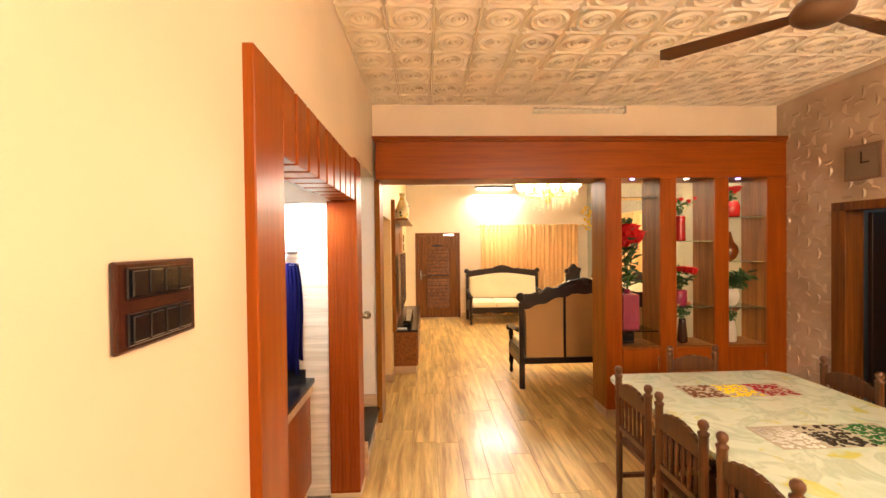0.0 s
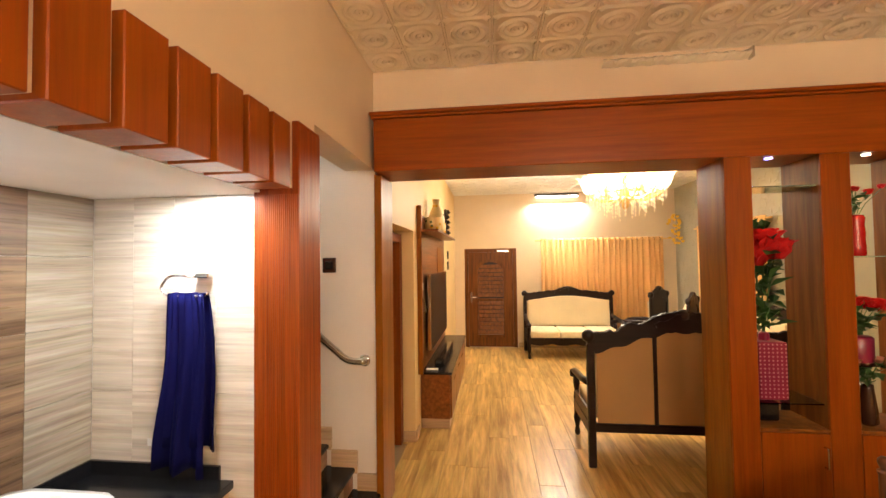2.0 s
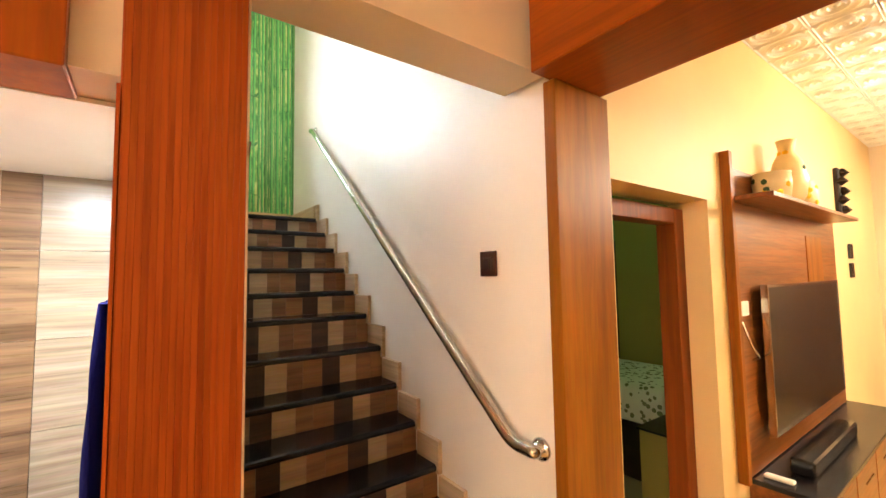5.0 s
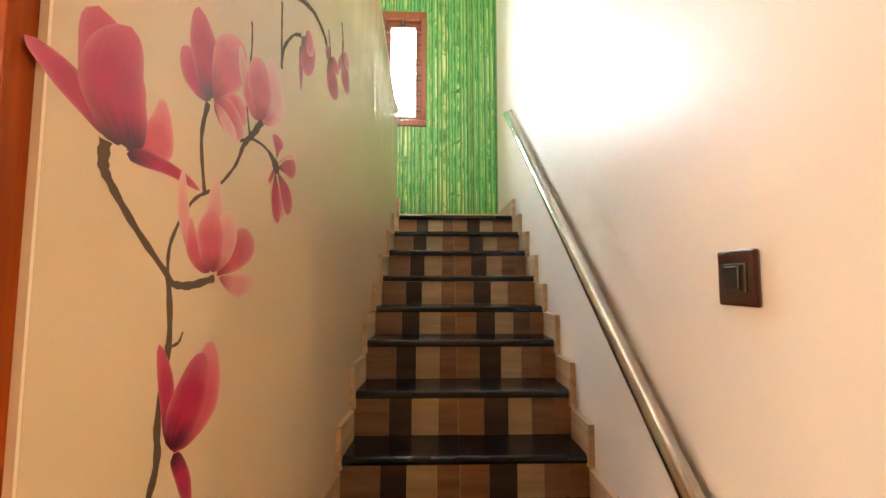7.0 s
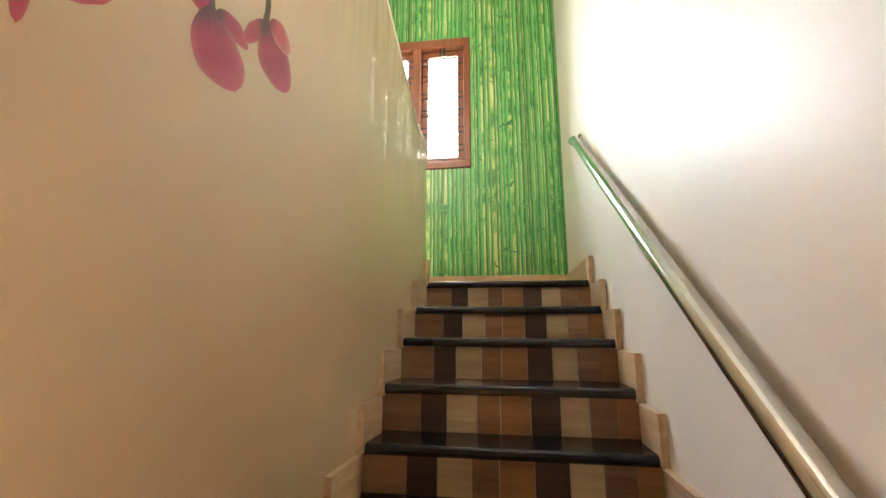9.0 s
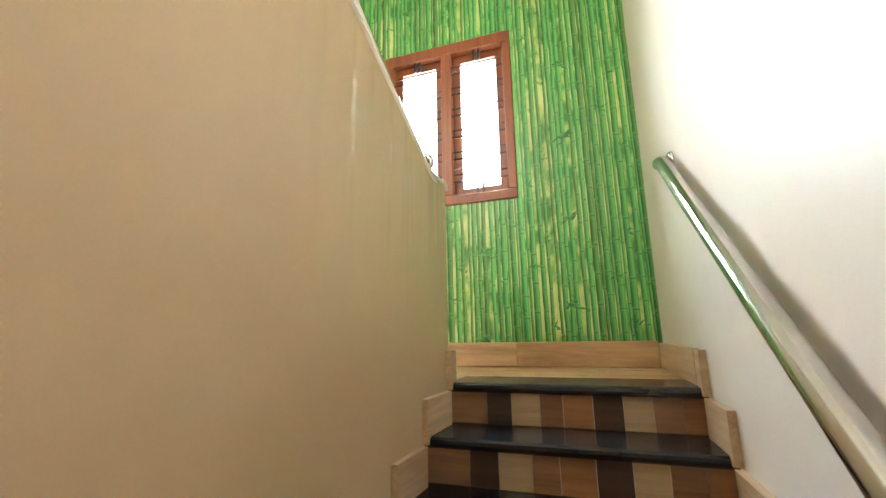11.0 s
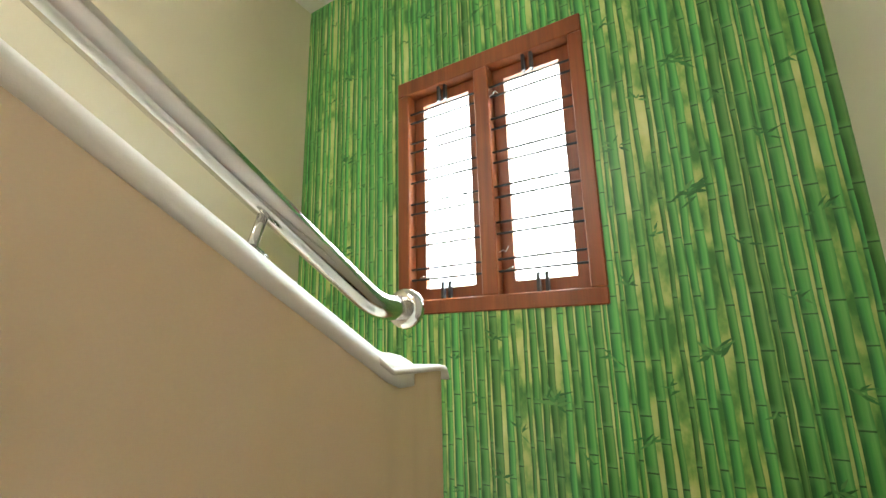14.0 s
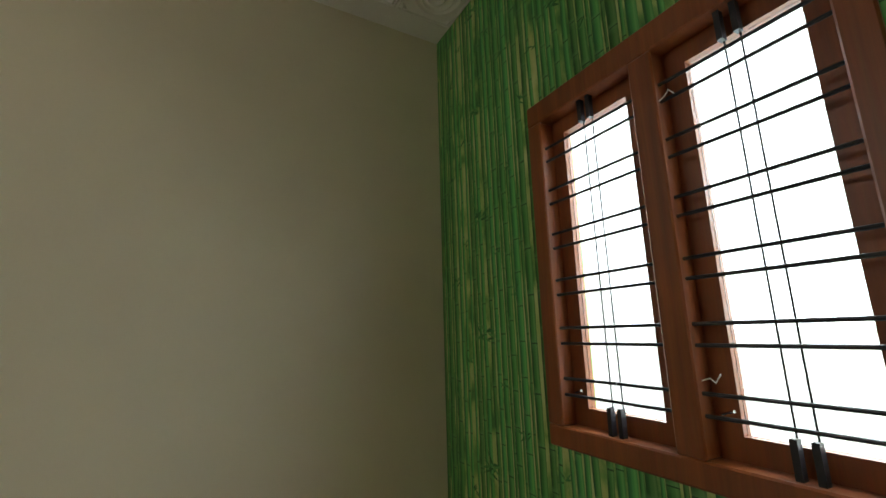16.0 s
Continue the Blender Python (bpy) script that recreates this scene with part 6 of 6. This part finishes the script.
for i in range(3):
    z = 1.56 + i * 0.045
    part("ornament_bar", box(box(box(B(NX + 0.007, NX + 0.012, MY1 - 0.09, MY1 - 0.02, z, z + 0.006), NX + 0.007, NX + 0.012, MY1 - 0.09, MY1 - 0.02, z + 0.022, z + 0.028), NX + 0.007, NX + 0.012, MY1 - 0.09, MY1 - 0.084, z + 0.006, z + 0.022), NX + 0.007, NX + 0.012, MY1 - 0.026, MY1 - 0.02, z + 0.006, z + 0.022), WHITE, mr)
# towel ring and towel
tr = thing("towel_ring", "chrome D-shaped towel ring on the tiled wall", "towel ring")
part("arm", B(-0.955, -0.885, NY - 0.04, NY - 0.001, 1.700, 1.720, bevel=0.004), CHROME, tr)
part("ring", tube(bmesh.new(), bend([(-0.95, NY - 0.05, 1.71), (-1.06, NY - 0.05, 1.712), (-1.10, NY - 0.05, 1.66), (-1.07, NY - 0.05, 1.625), (-0.89, NY - 0.05, 1.625), (-0.875, NY - 0.05, 1.64)]), 0.0065, 10), CHROME, tr, smooth=True)
tw = thing("towel", "dark blue hand towel draped over the ring", "towel")
bm = bmesh.new()
n, rows = 26, []
for side in (1, -1):
    for k in range(14):
        t = (13 - k) / 13 if side == 1 else k / 13
        z = 1.637 - t * (0.745 if side == 1 else 0.66)
        half = 0.085 + 0.030 * t ** 0.7
        row = []
        for i in range(n + 1):
            u = -1 + 2 * i / n
            fold = (0.026 * math.sin(u * 6.2 + 0.9 + side + 0.5 * t) * (0.4 + 0.6 * t) + 0.009 * math.sin(u * 14 + t * 2.5) + 0.004 * math.sin(u * 31 + t * 9))
            yy = NY - 0.05 - side * (0.008 + 0.012 * t) - fold
            row.append(bm.verts.new((-0.970 + u * half + 0.012 * math.sin(t * 5) + 0.01 * (side < 0), min(yy, NY - 0.006), z + 0.012 * math.sin(u * 5) * t)))
        rows.append(row)
for a, b in zip(rows, rows[1:]):
    for i in range(n):
        bm.faces.new((a[i], a[i + 1], b[i + 1], b[i]))
ob = part("cloth", bm, TOWEL, tw, smooth=True)
ob.modifiers.new("thick", "SOLIDIFY").thickness = 0.005
part("care_tag", B(-1.128, -1.108, NY - 0.078, NY - 0.076, 1.00, 1.03), WHITE, tw, "small white tag")

# ---- magnolia mural: flat printed shapes on the wall ----
mural = thing("wall_mural_print", "magnolia branch mural with pink blossoms on the stair wall", "mural")
A = petal_paint("petal_deep", (0.045, 0.006, 0.014), (0.34, 0.016, 0.056), (0.46, 0.075, 0.115), (0.58, 0.20, 0.22))
P2 = petal_paint("petal_pink", (0.20, 0.016, 0.03), (0.50, 0.070, 0.10), (0.60, 0.20, 0.20), (0.66, 0.36, 0.31))
P3 = petal_paint("petal_pale", (0.38, 0.065, 0.085), (0.58, 0.24, 0.21), (0.62, 0.36, 0.29), (0.66, 0.47, 0.37))
layer = [0]


def on_wall(s, z):
    """s runs along the wall up the stairs, in metres of x."""
    return Vector((-s, inner_y(-s) + 0.0003 + 0.000012 * layer[0], z))


def petal(base, tip, width, belly, lean, mat):
    """A printed petal: widest at the given share of its length, bent sideways by lean."""
    layer[0] += 1
    b, t = Vector(base), Vector(tip)
    d = t - b
    n = Vector((-d.y, d.x))
    side = n.normalized()
    pw = math.log(0.5) / math.log(belly)
    bm = bmesh.new()
    uv = bm.loops.layers.uv.new("UVMap")
    rows, cols = 20, 6
    grid = []
    for i in range(rows + 1):
        k = i / rows
        w = width * 0.5 * (math.sin(math.pi * k ** pw) ** 0.52 if 0 < i < rows else 0.0) + 0.0006
        w *= 1 + 0.035 * math.sin(k * 11 + layer[0])
        c = b + d * k + n * lean * math.sin(math.pi * k)
        grid.append([bm.verts.new(on_wall(*(c + side * w * (2 * q / cols - 1)))) for q in range(cols + 1)])
    for i in range(rows):
        for q in range(cols):
            f = bm.faces.new((grid[i][q], grid[i][q + 1], grid[i + 1][q + 1], grid[i + 1][q]))
            for lp, (uu, vv) in zip(f.loops, ((q, i), (q + 1, i), (q + 1, i + 1), (q, i + 1))):
                lp[uv].uv = (uu / cols, vv / rows)
    part("petal", bm, mat, mural)


def blossom(*rows):
    for row in rows:
        petal(*row)


def branch(pts, widths):
    layer[0] += 1
    P = [Vector(p) for p in pts]
    fine = []
    for i in range(len(P) - 1):
        p0, p1, p2, p3 = P[max(i - 1, 0)], P[i], P[i + 1], P[min(i + 2, len(P) - 1)]
        for k in range(6):
            t = k / 6
            q = 0.5 * ((2 * p1) + (p2 - p0) * t + (2 * p0 - 5 * p1 + 4 * p2 - p3) * t * t + (3 * p1 - p0 - 3 * p2 + p3) * t ** 3)
            fine.append((q, widths[i] + (widths[i + 1] - widths[i]) * t))
    fine.append((P[-1], widths[-1]))
    bm = bmesh.new()
    prev = None
    for i, (p, w) in enumerate(fine):
        d = (fine[min(i + 1, len(fine) - 1)][0] - fine[max(i - 1, 0)][0]).normalized()
        n = Vector((-d.y, d.x)) * w * 0.5 * (1 + 0.16 * math.sin(i * 1.9))
        cur = (bm.verts.new(on_wall(*(p + n))), bm.verts.new(on_wall(*(p - n))))
        if prev:
            bm.faces.new((prev[0], prev[1], cur[1], cur[0]))
        prev = cur
    part("branch", bm, STEM, mural)


branch([(0.684, 1.397), (0.708, 1.466), (0.706, 1.534), (0.722, 1.646), (0.713, 1.741)], [0.0133, 0.0148, 0.0140, 0.0126, 0.0122])
branch([(0.713, 1.741), (0.645, 1.806), (0.6, 1.858), (0.588, 1.88), (0.589, 1.91)], [0.0098, 0.0114, 0.0123, 0.0169, 0.0184])
branch([(0.711, 1.74), (0.713, 1.789), (0.741, 1.842), (0.772, 1.875), (0.828, 1.906), (0.884, 1.961), (0.914, 2.014), (0.951, 2.051), (0.988, 2.094)], [0.0070, 0.0074, 0.0066, 0.0069, 0.0062, 0.0077, 0.0129, 0.0171, 0.0194])
branch([(0.792, 1.883), (0.776, 1.978), (0.79, 2.047)], [0.0096, 0.0096, 0.0132])
branch([(0.897, 2.016), (0.952, 2.037), (1.014, 2.035), (1.062, 2.011)], [0.0073, 0.0062, 0.0078, 0.0275])
branch([(0.711, 1.741), (0.726, 1.729), (0.768, 1.727), (0.831, 1.739)], [0.0107, 0.0115, 0.0141, 0.0129])
branch([(0.718, 1.638), (0.717, 1.634), (0.742, 1.637), (0.752, 1.653)], [0.0058, 0.0054, 0.0059, 0.0038])
branch([(0.934, 2.043), (0.918, 2.111), (0.93, 2.225), (0.927, 2.287)], [0.0079, 0.0062, 0.0069, 0.0074])
branch([(1.075, 2.261), (1.085, 2.32), (1.14, 2.388), (1.193, 2.42)], [0.0119, 0.0127, 0.0067, 0.0135])
branch([(1.075, 2.261), (1.07, 2.355), (1.067, 2.431)], [0.0100, 0.0105, 0.0111])
branch([(1.451, 2.493), (1.44, 2.54), (1.424, 2.582)], [0.0155, 0.0106, 0.0107])
branch([(1.59, 2.585), (1.59, 2.655), (1.571, 2.706)], [0.0203, 0.0145, 0.0148])
branch([(1.424, 2.499), (1.377, 2.539), (1.278, 2.549), (1.156, 2.509)], [0.0207, 0.0196, 0.0161, 0.0155])
# large open bud
blossom(
    ((0.593, 1.917), (0.487, 1.984), 0.036, 0.50, -0.06, A),
    ((0.622, 1.908), (0.687, 2.004), 0.061, 0.50, -0.25, P2),
    ((0.607, 1.909), (0.567, 2.071), 0.101, 0.50, -0.06, A),
    ((0.629, 1.909), (0.617, 2.076), 0.102, 0.45, 0.16, A),
    ((0.622, 1.903), (0.778, 1.888), 0.023, 0.30, 0.06, A))
# bud above the fork
blossom(
    ((0.796, 2.054), (0.717, 2.108), 0.066, 0.55, 0.02, A),
    ((0.796, 2.057), (0.753, 2.199), 0.083, 0.45, -0.03, A),
    ((0.806, 2.058), (0.9, 2.216), 0.096, 0.60, 0.05, P2),
    ((0.812, 2.061), (0.923, 2.078), 0.062, 0.65, 0.00, P2),
    ((0.806, 2.054), (0.909, 2.031), 0.067, 0.50, 0.05, P2),
    ((0.809, 2.056), (0.884, 2.013), 0.031, 0.60, 0.00, P3))
# pale bud
blossom(
    ((0.955, 2.085), (0.884, 2.21), 0.037, 0.50, 0.05, P3),
    ((0.972, 2.086), (0.92, 2.175), 0.068, 0.50, 0.10, P2),
    ((0.988, 2.088), (1.098, 2.191), 0.038, 0.60, -0.10, P3),
    ((0.993, 2.097), (1.037, 2.26), 0.103, 0.55, -0.12, P3),
    ((0.983, 2.092), (0.969, 2.228), 0.110, 0.55, 0.02, P2))
# small hanging bloom
blossom(
    ((1.057, 2.003), (1.026, 1.96), 0.014, 0.50, 0.00, A),
    ((1.064, 2.024), (1.069, 2.087), 0.058, 0.80, 0.00, A),
    ((1.071, 2.008), (1.18, 2.041), 0.056, 0.72, 0.00, A),
    ((1.073, 2.021), (1.183, 2.07), 0.014, 0.70, 0.05, P3),
    ((1.072, 1.973), (1.103, 1.889), 0.018, 0.70, 0.00, P2),
    ((1.069, 1.998), (1.151, 1.909), 0.063, 0.70, 0.06, A),
    ((1.06, 1.995), (1.079, 1.872), 0.043, 0.65, -0.05, A))
petal((1.037, 2.025), (1.077, 1.997), 0.030, 0.55, 0.0, STEM)
# pale bloom at the fork
blossom(
    ((0.776, 1.763), (0.733, 1.913), 0.028, 0.50, 0.08, P3),
    ((0.814, 1.749), (0.756, 1.838), 0.036, 0.45, 0.16, P2),
    ((0.825, 1.751), (0.826, 1.924), 0.055, 0.45, 0.02, P3),
    ((0.844, 1.74), (0.976, 1.734), 0.046, 0.60, -0.10, P3),
    ((0.837, 1.744), (0.967, 1.822), 0.080, 0.65, 0.06, P2),
    ((0.83, 1.75), (0.876, 1.866), 0.071, 0.60, -0.05, P3),
    ((0.825, 1.749), (0.815, 1.861), 0.078, 0.55, 0.04, P2))
# lower bud
blossom(
    ((0.728, 1.492), (0.7, 1.641), 0.031, 0.50, -0.05, A),
    ((0.743, 1.468), (0.79, 1.351), 0.030, 0.35, 0.05, A),
    ((0.743, 1.47), (0.833, 1.627), 0.097, 0.50, -0.14, P2),
    ((0.738, 1.475), (0.809, 1.611), 0.089, 0.45, -0.02, A))
# low bloom
blossom(
    ((0.696, 1.321), (0.711, 1.394), 0.071, 0.50, 0.00, A),
    ((0.659, 1.304), (0.573, 1.391), 0.050, 0.50, 0.00, P3),
    ((0.678, 1.294), (0.697, 1.389), 0.120, 0.50, 0.05, P2))
# drooping buds by the upper twigs
blossom(
    ((1.19, 2.388), (1.2, 2.262), 0.026, 0.40, 0.00, A),
    ((1.199, 2.422), (1.28, 2.355), 0.142, 0.60, 0.05, A),
    ((1.222, 2.441), (1.29, 2.427), 0.076, 0.50, 0.00, P2),
    ((1.451, 2.496), (1.394, 2.5), 0.054, 0.50, 0.00, A),
    ((1.44, 2.498), (1.524, 2.381), 0.128, 0.55, -0.10, A),
    ((1.457, 2.5), (1.546, 2.489), 0.044, 0.50, 0.08, A),
    ((1.587, 2.586), (1.529, 2.495), 0.034, 0.50, 0.00, A),
    ((1.586, 2.589), (1.68, 2.475), 0.117, 0.55, -0.06, A),
    ((1.6, 2.6), (1.681, 2.579), 0.060, 0.50, 0.06, P2))
